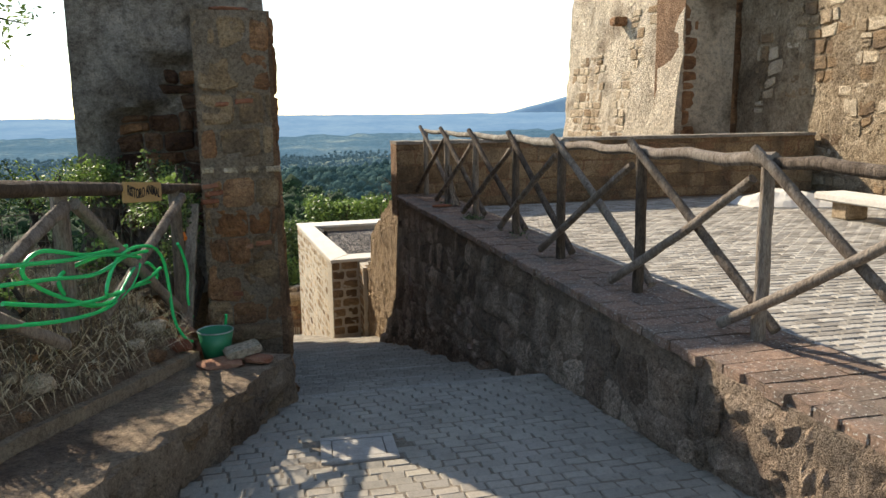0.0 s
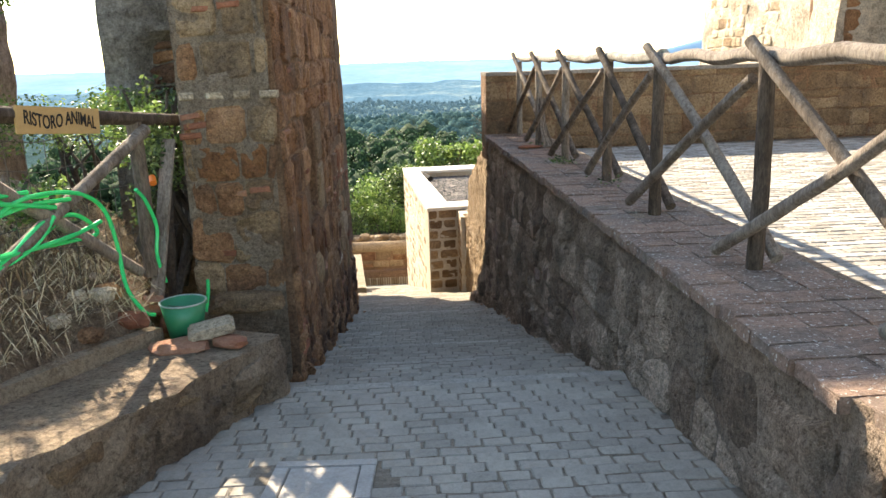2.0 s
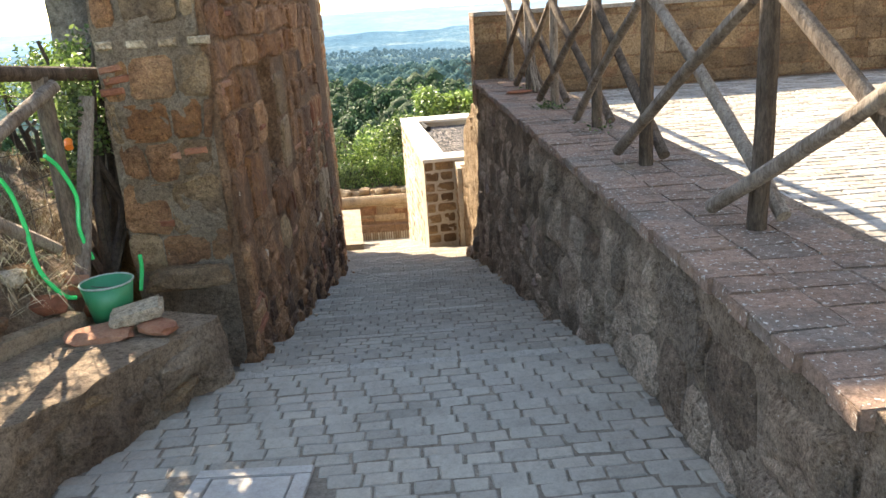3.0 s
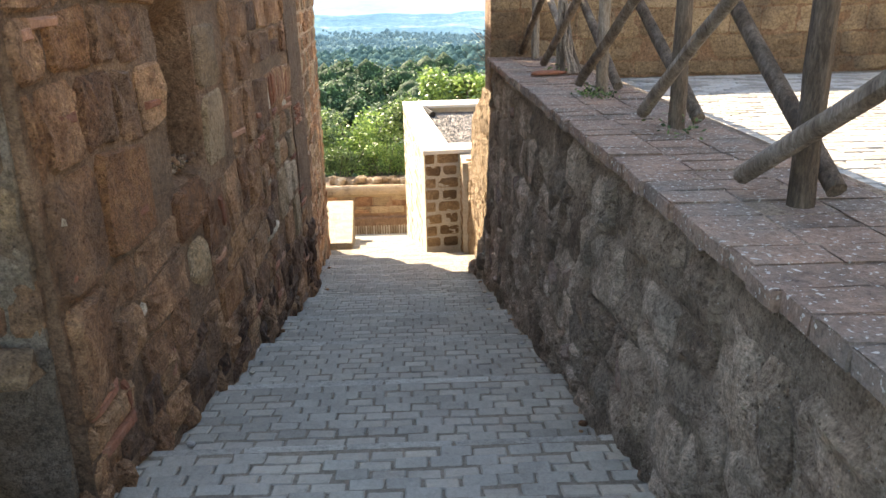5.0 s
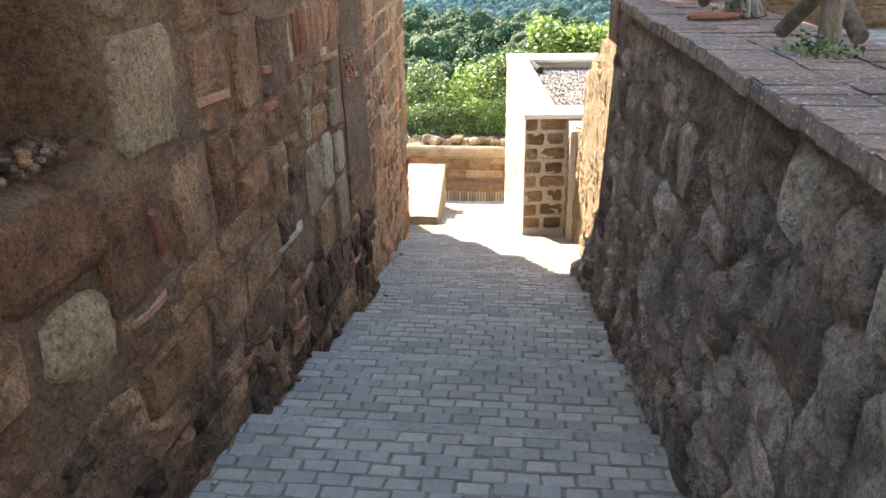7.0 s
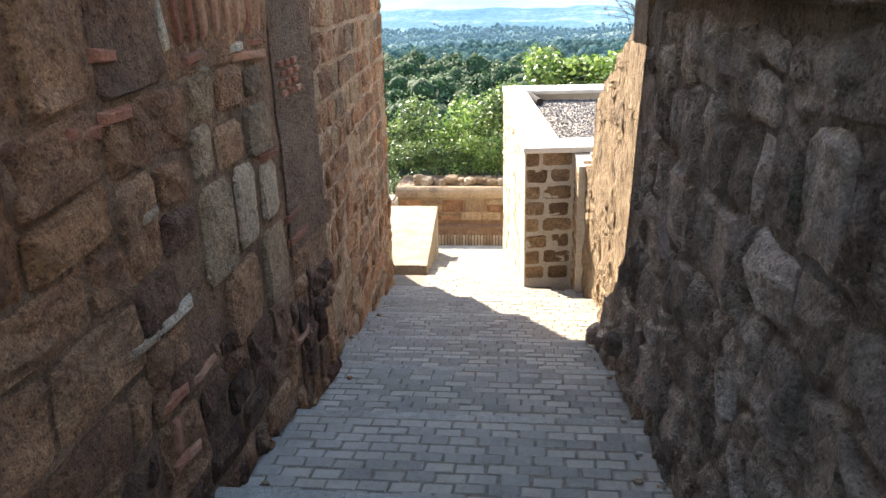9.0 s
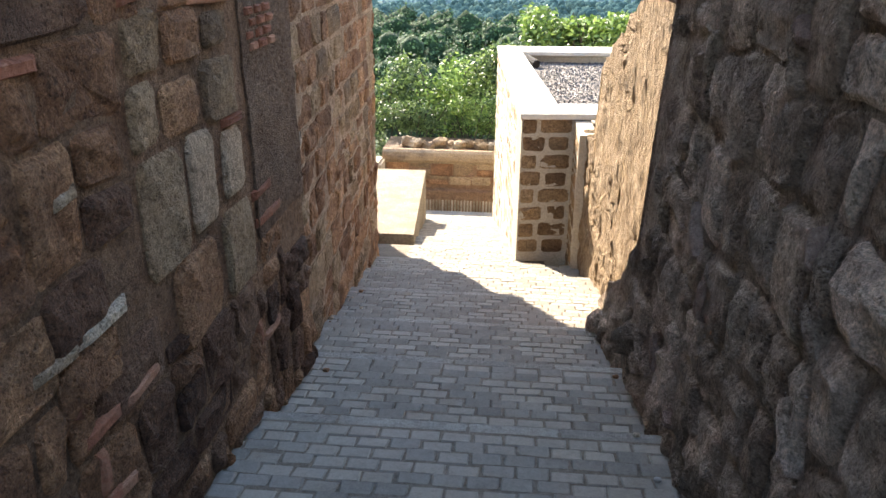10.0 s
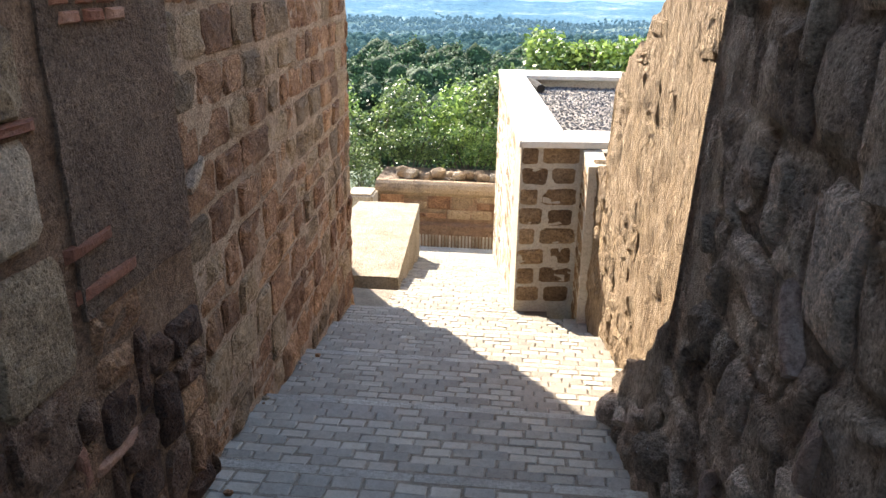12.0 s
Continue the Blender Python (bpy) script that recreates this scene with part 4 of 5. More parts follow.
def ground(s, t):
    r = 4 * (4500 / 4) ** t
    a = math.pi * 2 * s
    x, y = r * math.sin(a), 8 + r * math.cos(a)
    if r < 24:
        z = -7.0
    else:
        z = max(-7.0 - 0.27 * (r - 24), -118) + 6 * noise.noise((x * 0.01, y * 0.01, 0)) * min(1, (r - 24) / 200)
    return Vector((x, y, z))


g_v, g_f = grid(96, 60, ground)
g_f.append(tuple(range(95, -1, -1)))
tagged(part("ground", (g_v, g_f), TERRAIN, smooth=True), "wooded valley floor falling away to the horizon", "ground", kind="structure")


# ---- castle walls beyond the terrace ----
def castle(name, a, b, z1, thick, label, mat, lean=0.0):
    f = Face(a, b, lean, 3.0)
    w = thing(name, label, "building", kind="structure")
    wall_body("wall_core", f, 0.0, f.length, flat(-2.0), flat(z1), thick, mat, "", parent=w, rough=0.07, freq=1.8, step=0.22)
    return f, w


f1, keep1 = castle("wall_keep", (8.0, 18.2), (8.0, 12.0), 8.5, 1.2, "sunlit plastered keep wall with exposed stones", PLASTER_SUN, 0.06)
arch = lambda u, z: (0.5 < u < 2.5 and z < 1.7 + 0.7 * math.sqrt(max(0, 1 - (u - 1.5) ** 2))) or (3.1 < u < 3.9 and z < 1.9) or (3.6 < u < 5.6 and 1.6 < z < 3.6 and noise.noise((u * 1.3, z * 1.3, 5)) > 0.05)
lay_stones(keep1, f1, 0.0, f1.length, flat(-0.2), flat(4.2), (0.16, 0.27), (0.24, 0.50), 0.03, 0.03, 0.018, [(TUFF_PALE, 5), (TUFF_BLOCK, 1)], 81, skip=lambda u, z, w, h: not arch(u, z))
part("corbel", box_bm(-0.16, 0.16, -0.34, 0.02, -0.1, 0.1, 0.03), TUFF, keep1, at=Matrix.Translation(f1.at(3.4, 3.05)) @ Matrix.Rotation(math.atan2(f1.u.y, f1.u.x), 4, "Z"))
f2, keep2 = castle("wall_keep_side", (8.0, 12.0), (9.7, 12.2), 8.5, 1.0, "shaded buttress of brown tuff blocks", MORTAR)
lay_stones(keep2, f2, 0.0, f2.length, flat(-0.4), flat(5), (0.3, 0.42), (0.35, 0.6), 0.02, 0.02, 0.03, [(TUFF, 1)], 82)
f3, keep3 = castle("wall_court", (9.35, 12.0), (9.0, -5.0), 7.0, 0.8, "rough rubble castle wall beside the terrace", MORTAR_WARM)
lay_stones(keep3, f3, 0.6, 9.5, flat(-0.55), flat(3.6), (0.18, 0.34), (0.2, 0.5), 0.07, 0.05, 0.014, [(TUFF_PALE, 5), (TUFF_BLOCK, 4), (MORTAR_WARM, 4)], 83, rough=0.8, skip=lambda u, z, w, h: noise.noise((u * 0.9, z * 0.9, 2)) > 0.12)
part("ruin_block", shell(8, 20, lambda s, t: Vector((-7.2 + 1.5 * s + 0.12 * noise.noise((s * 3, t * 9, 0)), 9.3, -1 + 6 * t)), lambda s, t: Vector((-7.2 + 1.5 * s + 0.12 * noise.noise((s * 3, t * 9, 0)), 10.4, -1 + 6 * t))), PLASTER)
tagged(bpy.data.objects["ruin_block"], "far ruined wall stump of brown stone", "ruin", kind="structure")
# Unseen block, added so the shadow edge lands right on the lane
part("wall_west_back", box_bm(-4.2, -1.62, 12.6, 15.15, -6.0, TOWER_TOP - 0.02), MORTAR)
tagged(bpy.data.objects["wall_west_back"], "unseen block added to shape the shadow on the lane", "wall", kind="structure")


# ---- rustic fences ----
def post_mesh(h, r, seed):
    return pole((0, 0, -0.01), (0, 0, h), r, r * 0.92, seed, 0.008)


POSTS = [(2.02, -2.1), (1.92, -0.80), (1.815, 0.46), (1.715, 1.70), (1.68, 3.07), (1.74, 4.48), (1.685, 5.83), (1.68, 7.32), (1.66, 8.62)]
RAIL = 0.635
fence = thing("fence", "weathered rustic pole fence with crossed braces on the wall", "fence")
for i, (x, y) in enumerate(POSTS):
    part("post", post_mesh(RAIL - WTOP - 0.03, 0.041, i + 1), WOOD, fence, at=pose(x, y, WTOP, 0, 0, 40 * i), smooth=True)
for i, ((x0, y0), (x1, y1)) in enumerate(zip(POSTS, POSTS[1:])):
    # far post is (x1, y1)
    part("brace", pole((x1 - 0.085, y1 + 0.01, RAIL + 0.07), (x0 + 0.10, y0 - 0.02, WTOP + 0.045), 0.028, 0.033, 20 + i, 0.02), WOOD, fence, smooth=True)
    part("brace", pole((x1 - 0.11, y1 + 0.20, WTOP + 0.05), (x0 - 0.02, y0 + 0.10, RAIL - 0.10), 0.033, 0.027, 40 + i, 0.02), WOOD, fence, smooth=True)
for k, (i, j) in enumerate(((0, 2), (2, 4), (4, 8))):
    a, b = POSTS[i], POSTS[j]
    n = 14
    pts = []
    for q in range(n + 1):
        f = (i + (j - i) * q / n)
        p0, p1 = POSTS[int(min(f, 7))], POSTS[int(min(f, 7)) + 1]
        g = f - int(min(f, 7))
        pts.append((p0[0] + (p1[0] - p0[0]) * g, p0[1] + (p1[1] - p0[1]) * g + (0.06 if q == n else -0.06 if q == 0 else 0), RAIL + 0.012 * math.sin(q * 1.7 + k)))
    part("rail", tube(pts, 0.041, 10, 0.033 if k < 2 else 0.028, 0.1, k), WOOD if k < 2 else WOOD_PALE, fence, smooth=True)

fx = lambda y: -2.177 + 0.247 * y
fence_l = thing("fence_bank", "old rustic pole fence with wire on the bank", "fence")
LP = [(-0.45, 0.18), (1.17, -0.12), (2.78, -0.45)]
railz = lambda y: 0.33 + 0.10 * (3.36 - y)
for i, (y, z) in enumerate(LP):
    part("post", pole((fx(y), y, z - 0.1), (fx(y), y, railz(y) - 0.02), 0.047, 0.043, 60 + i, 0.01), WOOD, fence_l, smooth=True)
part("rail", pole((fx(-1.6), -1.6, railz(-1.6)), (fx(3.36), 3.36, railz(3.36)), 0.046, 0.038, 70, 0.03), WOOD, fence_l, smooth=True)
for i, (y0, z0, y1, z1) in enumerate(((1.22, 0.46, 2.58, -0.47), (2.80, 0.32, 1.45, -0.22), (1.12, 0.46, -0.2, -0.05), (-0.4, 0.55, 1.0, -0.25))):
    part("brace", pole((fx(y0) + 0.05, y0, z0), (fx(y1) + 0.05, y1, z1), 0.036, 0.032, 80 + i, 0.03), WOOD, fence_l, smooth=True)
for i in range(5):
    part("wire", tube([(fx(y) - 0.03, y, -0.28 + 0.14 * i + 0.09 * (2.8 - y) + 0.02 * math.sin(y * 7 + i)) for y in [-0.4 + 0.4 * k for k in range(10)]], 0.0025, 4), IRON, fence_l)
for i in range(26):
    y = -0.3 + 0.125 * i
    z = 0.09 * (2.8 - y)
    part("wire", tube([(fx(y) - 0.03, y, -0.45 + z), (fx(y) - 0.03, y + 0.02 * math.sin(i), 0.28 + z)], 0.002, 4), IRON, fence_l)

sy0, sy1 = 1.80, 2.38
sign = thing("sign_board", "small wooden board hand-lettered in black hung on the rail", "sign")
sd = Vector((fx(sy1) - fx(sy0), sy1 - sy0, -0.055)).normalized()
sn = Vector((sd.y, -sd.x, 0)).normalized()
sc = Vector(((fx(sy0) + fx(sy1)) / 2, (sy0 + sy1) / 2, 0.432)) + sn * 0.062
sm = Matrix((sd, sd.cross(sn) * -1, sn)).transposed().to_4x4()
sm.translation = sc
board = part("board", box_bm(-0.30, 0.30, -0.064, 0.064, -0.009, 0.009, 0.004), SIGNWOOD, sign, at=sm)
txt = bpy.data.curves.new("lettering", "FONT")
txt.body, txt.size, txt.align_x, txt.align_y, txt.extrude = "RISTORO ANIMAL", 0.088, "CENTER", "CENTER", 0.001
txt.offset = 0.0012
txt.materials.append(INK)
tob = new("lettering", txt)
dg = bpy.context.evaluated_depsgraph_get()
tme = bpy.data.meshes.new_from_object(tob.evaluated_get(dg))
bpy.data.objects.remove(tob)
xs = [v.co.x for v in tme.vertices]
kx = 0.52 / (max(xs) - min(xs))
for v in tme.vertices:
    v.co.x *= kx
    v.co.y += 0.012 * math.sin(v.co.x * 17)
lt = part("lettering", tme, INK, board, "black hand-painted capitals", at=Matrix.Translation((0, 0, 0.011)))

# ---- bank, curb and clutter on the left ----
def curb_at(y):
    return left_edge(min(y, 2.44)) - 0.72 if y < 2.45 else -1.42 - 0.35 * (y - 2.45)


def ledge_z(y):
    return -0.757 - 0.088 * (y - 1.56)


def bank_z(x, y):
    d = max(0.0, curb_at(y) - x)
    h = ledge_z(y) + 0.06 + 0.55 * min(1, d / 0.55) ** 0.8 + 0.30 * max(0, d - 0.5) - 0.03 * max(0, y - 3)
    return min(h, 0.5) + 0.05 * noise.noise((x * 2.3, y * 2.3, 0)) + 0.03 * noise.noise((x * 6, y * 6, 2))


def bank_pt(s, t):
    y = -6 + 12.9 * t
    x = curb_at(y) - 7 * s ** 1.7
    return Vector((x, y, bank_z(x, y)))


tagged(part("bank", shell(40, 90, lambda s, t: bank_pt(1 - s, t), lambda s, t: bank_pt(1 - s, t) - Vector((0, 0, 1.2))), EARTH, smooth=True), "dry earth bank behind the curb", "ground", kind="structure")
curb = part("curb", shell(2, 40, lambda s, t: (lambda y: Vector((curb_at(y) - 0.06 + 0.12 * s, y, ledge_z(y) + 0.075 + 0.02 * noise.noise((y * 3, s, 0)))))(-5 + 7.42 * t),
                          lambda s, t: (lambda y: Vector((curb_at(y) - 0.07 + 0.15 * s, y, ledge_z(y) - 0.2)))(-5 + 7.42 * t)), CURB)
tagged(curb, "low worn earthen curb at the foot of the bank", "curb", kind="structure")

rng = random.Random(5)
vs, fs = [], []
for i in range(15000):
    y = rng.uniform(-1.5, 6.5)
    x = curb_at(y) - 0.05 - abs(rng.gauss(0, 0.9))
    if noise.noise((x * 1.2, y * 1.2, 4)) < -0.25 + 0.3 * rng.random() - (0.25 if 0.5 < y < 2.8 else 0):
        continue
    p = Vector((x, y, bank_z(x, y)))
    L = rng.uniform(0.05, 0.24)
    d = Vector((rng.gauss(0.25, 0.6), rng.gauss(-0.1, 0.6), rng.uniform(-0.1, 0.5))).normalized() * L
    m = p + d * 0.6 + Vector((0, 0, 0.03))
    e = p + d + Vector((0, 0, -rng.uniform(0.0, 0.12)))
    w = Vector((rng.uniform(-1, 1), rng.uniform(-1, 1), 0)).normalized() * 0.0035
    k = len(vs)
    vs += [p - w, p + w, m + w * 0.8, m - w * 0.8, e]
    fs += [(k, k + 1, k + 2, k + 3), (k + 3, k + 2, k + 4)]
tagged(part("dry_grass", (vs, fs), STRAW), "straw-dry grass covering the earth bank", "grass", kind="stuff")


def lump(r, seed, squash=(1, 1, 1), sub=2):
    bm = bmesh.new()
    bmesh.ops.create_icosphere(bm, subdivisions=sub, radius=1)
    for v in bm.verts:
        q = v.co.copy()
        m = max(abs(q.x), abs(q.y), abs(q.z))
        q = q.lerp(q / m, 0.55)
        k = 1 + 0.22 * noise.noise(v.co * 1.3 + Vector((seed * 3.1, 0, 0))) + 0.10 * noise.noise(v.co * 3.3 + Vector((0, seed * 3.1, 0)))
        v.co = Vector((q.x * r * squash[0], q.y * r * squash[1], q.z * r * squash[2])) * k
    return bm


def rock(name, x, y, z, r, squash, mat, seed, label, rot=0, tip=0, group=""):
    ob = part(name, lump(r, seed, squash), mat, smooth=False, at=pose(x, y, z, tip, tip * 0.4, rot))
    return tagged(ob, label, "stone", group)


for i in range(34):
    y = rng.uniform(-0.5, 2.6)
    x = curb_at(y) - rng.uniform(0.02, 0.5)
    r = rng.uniform(0.025, 0.07)
    rock("bank_stone", x, y, bank_z(x, y) + r * 0.25, r, (1.2, 1, 0.7), rng.choice((TUFF, TUFF_PALE, TUFF_GREY)), i, "loose brown stone lying on the bank", rng.uniform(0, 180), 0, "stones on the bank")
rock("plinth_stone", -0.98, 2.98, ledge_z(2.9) + 0.07, 0.2, (1.2, 0.42, 0.36), TUFF_BLOCK, 3, "worn pale plinth stone at the pier foot")
BASE = ledge_z(2.3)
rock("terracotta_shard", -1.20, 2.20, BASE + 0.025, 0.15, (1.05, 0.75, 0.2), BRICK, 7, "broken dark red terracotta slab on the ledge", 20)
rock("brick_shard", -0.93, 2.22, BASE + 0.03, 0.10, (1.0, 0.7, 0.3), BRICK, 9, "half brick lying on the ledge", -25)
slab = part("stone_slab", box_bm(-0.125, 0.125, -0.085, 0.085, -0.028, 0.028, 0.014), TUFF_PALE, at=pose(-1.045, 2.29, BASE + 0.085, 4, -9, 14))
tagged(slab, "pale rounded stone slab resting on bricks", "stone")
rock("brick_shard", -1.50, 2.34, ledge_z(2.3) + 0.14, 0.09, (1.15, 0.7, 0.45), BRICK, 12, "orange brick fragment on the bank", 15, 12)
rock("brick_shard", -1.33, 2.56, ledge_z(2.5) + 0.06, 0.08, (0.9, 0.8, 0.8), BRICK, 13, "dark red stone beside the bucket", 15, 12)
hb = part("hollow_brick", join(*[tube([(-0.06, 0.03 * a, 0.03 * b), (0.06, 0.03 * a, 0.03 * b)], 0.019, 4) for a in (-1, 1) for b in (-1, 1)]), BRICK, at=pose(-1.45, 2.62, ledge_z(2.6) + 0.16, 8, 12, 35))
tagged(hb, "broken hollow brick on the bank", "brick")
wire = part("iron_hook", tube([(-1.36, 2.02, BASE + 0.028), (-1.33, 2.0, BASE + 0.022), (-1.27, 1.98, BASE + 0.02), (-1.2, 2.02, BASE + 0.02), (-1.18, 2.05, BASE + 0.02)], 0.005, 5), IRON)
tagged(wire, "bent rusty wire lying on the ledge", "wire")
pa, pb = Vector((-1.46, 2.72, -0.68)), Vector((-1.375, 3.03, 0.24))
pm = (pb - pa).to_track_quat("Z", "Y").to_matrix().to_4x4()
pm.translation = pa
pl = part("plank", box_bm(-0.042, 0.042, -0.012, 0.012, 0, (pb - pa).length, 0.003), WOOD, at=pm)
tagged(pl, "weathered plank leaning against the fence and pier", "plank")


def bucket():
    b = thing("bucket", "green plastic builder's bucket with lime-stained rim", "bucket", at=pose(-1.235, 2.47, ledge_z(2.47) + 0.01))
    bm = bmesh.new()
    prof = [(0.0, 0.012), (0.088, 0.012), (0.122, 0.20), (0.128, 0.20), (0.092, 0.0), (0.0, 0.0)]
    rings = []
    for r, z in prof:
        rings.append([bm.verts.new((max(r, 0.001) * math.cos(2 * math.pi * i / 28), max(r, 0.001) * math.sin(2 * math.pi * i / 28), z)) for i in range(28)])
    for a, c in zip(rings, rings[1:]):
        for i in range(28):
            bm.faces.new((a[i], a[(i + 1) % 28], c[(i + 1) % 28], c[i]))
    bmesh.ops.recalc_face_normals(bm, faces=bm.faces[:])
    bd = part("body", bm, BUCKET, b, smooth=True)
    part("rim", tube([(0.127 * math.cos(2 * math.pi * i / 28), 0.127 * math.sin(2 * math.pi * i / 28), 0.2) for i in range(29)], 0.0055, 8), BUCKET_RIM, bd, "rim crusted with pale lime", smooth=True)
    part("handle", tube([(0.135 * math.cos(a), 0.02 + 0.05 * math.sin(a), 0.195 - 0.05 * math.sin(a)) for a in [math.pi * i / 14 for i in range(15)]], 0.0025, 5), IRON, b)
    return b


bucket()


def smooth_line(pts, n=8):
    out, P = [], [Vector(p) for p in pts]
    for i in range(len(P) - 1):
        a, b, c, d = P[max(i - 1, 0)], P[i], P[i + 1], P[min(i + 2, len(P) - 1)]
        for k in range(n):
            t = k / n
            out.append(0.5 * ((2 * b) + (c - a) * t + (2 * a - 5 * b + 4 * c - d) * t * t + (3 * b - a - 3 * c + d) * t ** 3))
    return out + [P[-1]]


hose = thing("garden_hose", "bright green garden hose looped over the fence", "hose")
part("tube", tube(smooth_line([(-1.40, 2.47, -0.70), (-1.44, 2.42, -0.66), (-1.50, 2.37, -0.50), (-1.52, 2.37, -0.26), (-1.54, 2.30, -0.05), (-1.58, 2.10, 0.07), (-1.66, 1.80, 0.11), (-1.72, 1.60, 0.06),
                               (-1.74, 1.40, -0.08), (-1.70, 1.75, -0.13), (-1.62, 2.05, -0.16), (-1.58, 2.28, -0.17), (-1.60, 2.10, -0.04), (-1.66, 1.86, -0.03), (-1.74, 1.50, -0.15), (-1.86, 1.05, -0.02),
                               (-1.96, 0.70, 0.18), (-1.92, 0.85, 0.27), (-1.80, 1.30, 0.17), (-1.68, 1.80, 0.13)]), 0.0115, 8), HOSE, hose, smooth=True)
part("tube", tube(smooth_line([(-1.66, 1.95, 0.09), (-1.78, 1.55, 0.12), (-1.90, 1.1, 0.10), (-1.88, 1.2, -0.06), (-1.78, 1.5, -0.16), (-1.68, 1.85, -0.10), (-1.64, 2.0, 0.0), (-1.70, 1.75, 0.08)]), 0.0115, 8), HOSE, hose, smooth=True)
part("tube", tube(smooth_line([(-1.47, 2.62, 0.0), (-1.45, 2.70, -0.08), (-1.43, 2.78, -0.25), (-1.44, 2.76, -0.42), (-1.42, 2.80, -0.6)]), 0.0115, 8), HOSE, hose, smooth=True)
for strand in (((-2.04, 0.30, 0.30), (-1.88, 0.95, 0.20), (-1.74, 1.50, 0.13), (-1.63, 1.95, 0.03)), ((-2.02, 0.40, 0.02), (-1.87, 0.92, -0.10), (-1.76, 1.42, -0.17), (-1.67, 1.76, -0.12), (-1.63, 1.92, -0.01)),
               ((-2.0, 0.5, 0.10), (-1.85, 1.05, -0.05), (-1.71, 1.6, -0.12), (-1.61, 2.02, -0.13), (-1.555, 2.28, -0.11)), ((-2.05, 0.25, 0.22), (-1.9, 0.85, 0.13), (-1.78, 1.35, 0.05), (-1.68, 1.78, 0.07), (-1.6, 2.05, 0.05))):
    part("tube", tube(smooth_line(strand), 0.0115, 8), HOSE, hose, smooth=True)
part("coupling", tube([(-1.44, 2.84, 0.0), (-1.455, 2.88, 0.03)], 0.022, 10), ORANGE, hose, "orange plastic coupling", smooth=True)
part("tube", tube(smooth_line([(-1.17, 2.80, -0.60), (-1.18, 2.82, -0.68), (-1.2, 2.80, -0.80)]), 0.0115, 8), HOSE, hose, smooth=True)

sticks = thing("stick_bundle", "bundle of dry sticks leaning on the fence post", "sticks")
for i in range(16):
    a = rng.uniform(-0.16, 0.16)
    part("stick", pole((1.73 + rng.uniform(-0.1, 0.1), 7.1 + a, WTOP + 0.01), (1.70 + rng.uniform(-0.05, 0.08), 7.32 + a * 0.4, WTOP + rng.uniform(0.35, 0.62)), 0.012, 0.006, 200 + i, 0.04), WOOD, sticks)
rock("terracotta_shard", 1.52, 7.0, WTOP + 0.02, 0.14, (1.0, 0.45, 0.12), BRICK, 31, "curved broken tile lying on the coping", 10)

bench = thing("stone_bench", "pale stone slab bench along the castle wall", "bench")
part("slab", box_bm(6.75, 7.25, 2.5, 6.2, -0.36, -0.25, 0.02), WHITECAP, bench)
for y in (3.0, 4.4, 5.8):
    part("support", box_bm(6.85, 7.2, y - 0.15, y + 0.15, TERR, -0.36, 0.02), TUFF_PALE, bench)
tarp = part("tarpaulin", shell(14, 8, lambda s, t: Vector((6.5 + 1.4 * s, 7.2 + 1.1 * t - 0.5 * s, TERR + 0.02 + 0.22 * max(0, math.sin(s * 3.1) * math.sin(t * 3.1)) * (1 + 0.5 * noise.noise((s * 6, t * 6, 0))))),
                             lambda s, t: Vector((6.5 + 1.4 * s, 7.2 + 1.1 * t - 0.5 * s, TERR + 0.002))), WHITECAP)
tagged(tarp, "crumpled pale sheet lying on the terrace", "sheet")

# gravel on the flat roof
gv, gf = [], []
for i in range(13000):
    x, y = rng.uniform(0.75, 3.6), rng.uniform(14.3, 19.2)
    r = rng.uniform(0.008, 0.019)
    k = len(gv)
    c = Vector((x, y, BZ - 0.20 + r * 0.5))
    gv += [c + Vector((r * rng.uniform(0.6, 1.2) * a, r * rng.uniform(0.6, 1.2) * b, r * d * rng.uniform(0.4, 0.9))) for a, b, d in ((1, 0, 0), (-1, 0, 0), (0, 1, 0), (0, -1, 0), (0, 0, 1), (0, 0, -1))]
    gf += [(k + a, k + b, k + d) for a, b, d in ((0, 2, 4), (2, 1, 4), (1, 3, 4), (3, 0, 4))]
tagged(part("roof_gravel", (gv, gf), GRAVEL), "loose grey gravel spread on the flat roof", "gravel", kind="stuff")
part("drain_sleeve", tube([(0.80, 18.4, BZ - 0.13), (0.62, 18.95, BZ - 0.09)], 0.07, 8), INK, roof_box, "black bitumen flashing")

# stones behind the end wall, ribs at its foot
for i in range(15):
    x = -1.9 + 2.3 * i / 15 + rng.uniform(-0.06, 0.06)
    rock("wall_stone", x, 21.95 + rng.uniform(-0.1, 0.15), -4.76 + rng.uniform(-0.03, 0.06), rng.uniform(0.09, 0.16), (1.1, 0.9, 0.8), rng.choice((TUFF_PALE, TUFF_BLOCK, TUFF_BLOCK)), 60 + i, "pale rubble stone heaped behind the end wall", rng.uniform(0, 180), 0, "rubble behind the end wall")
part("footing", box_bm(-2.5, 0.4, 21.8, 23.0, -6.8, -4.84), EARTH, end_wall)
part("foot_step", box_bm(-1.9, 0.25, 21.18, 21.45, -6.4, -5.62, 0.02), MORTAR, end_wall)
for i in range(24):
    part("rib", box_bm(-0.022, 0.022, -0.02, 0.02, -0.13, 0.13, 0.008), TUFF_PALE, end_wall, at=pose(-1.55 + 0.07 * i, 21.17, -5.95))
part("side_stones", box_bm(-2.9, -2.35, 20.6, 21.2, -5.4, -4.86, 0.05), TUFF_PALE, end_wall)


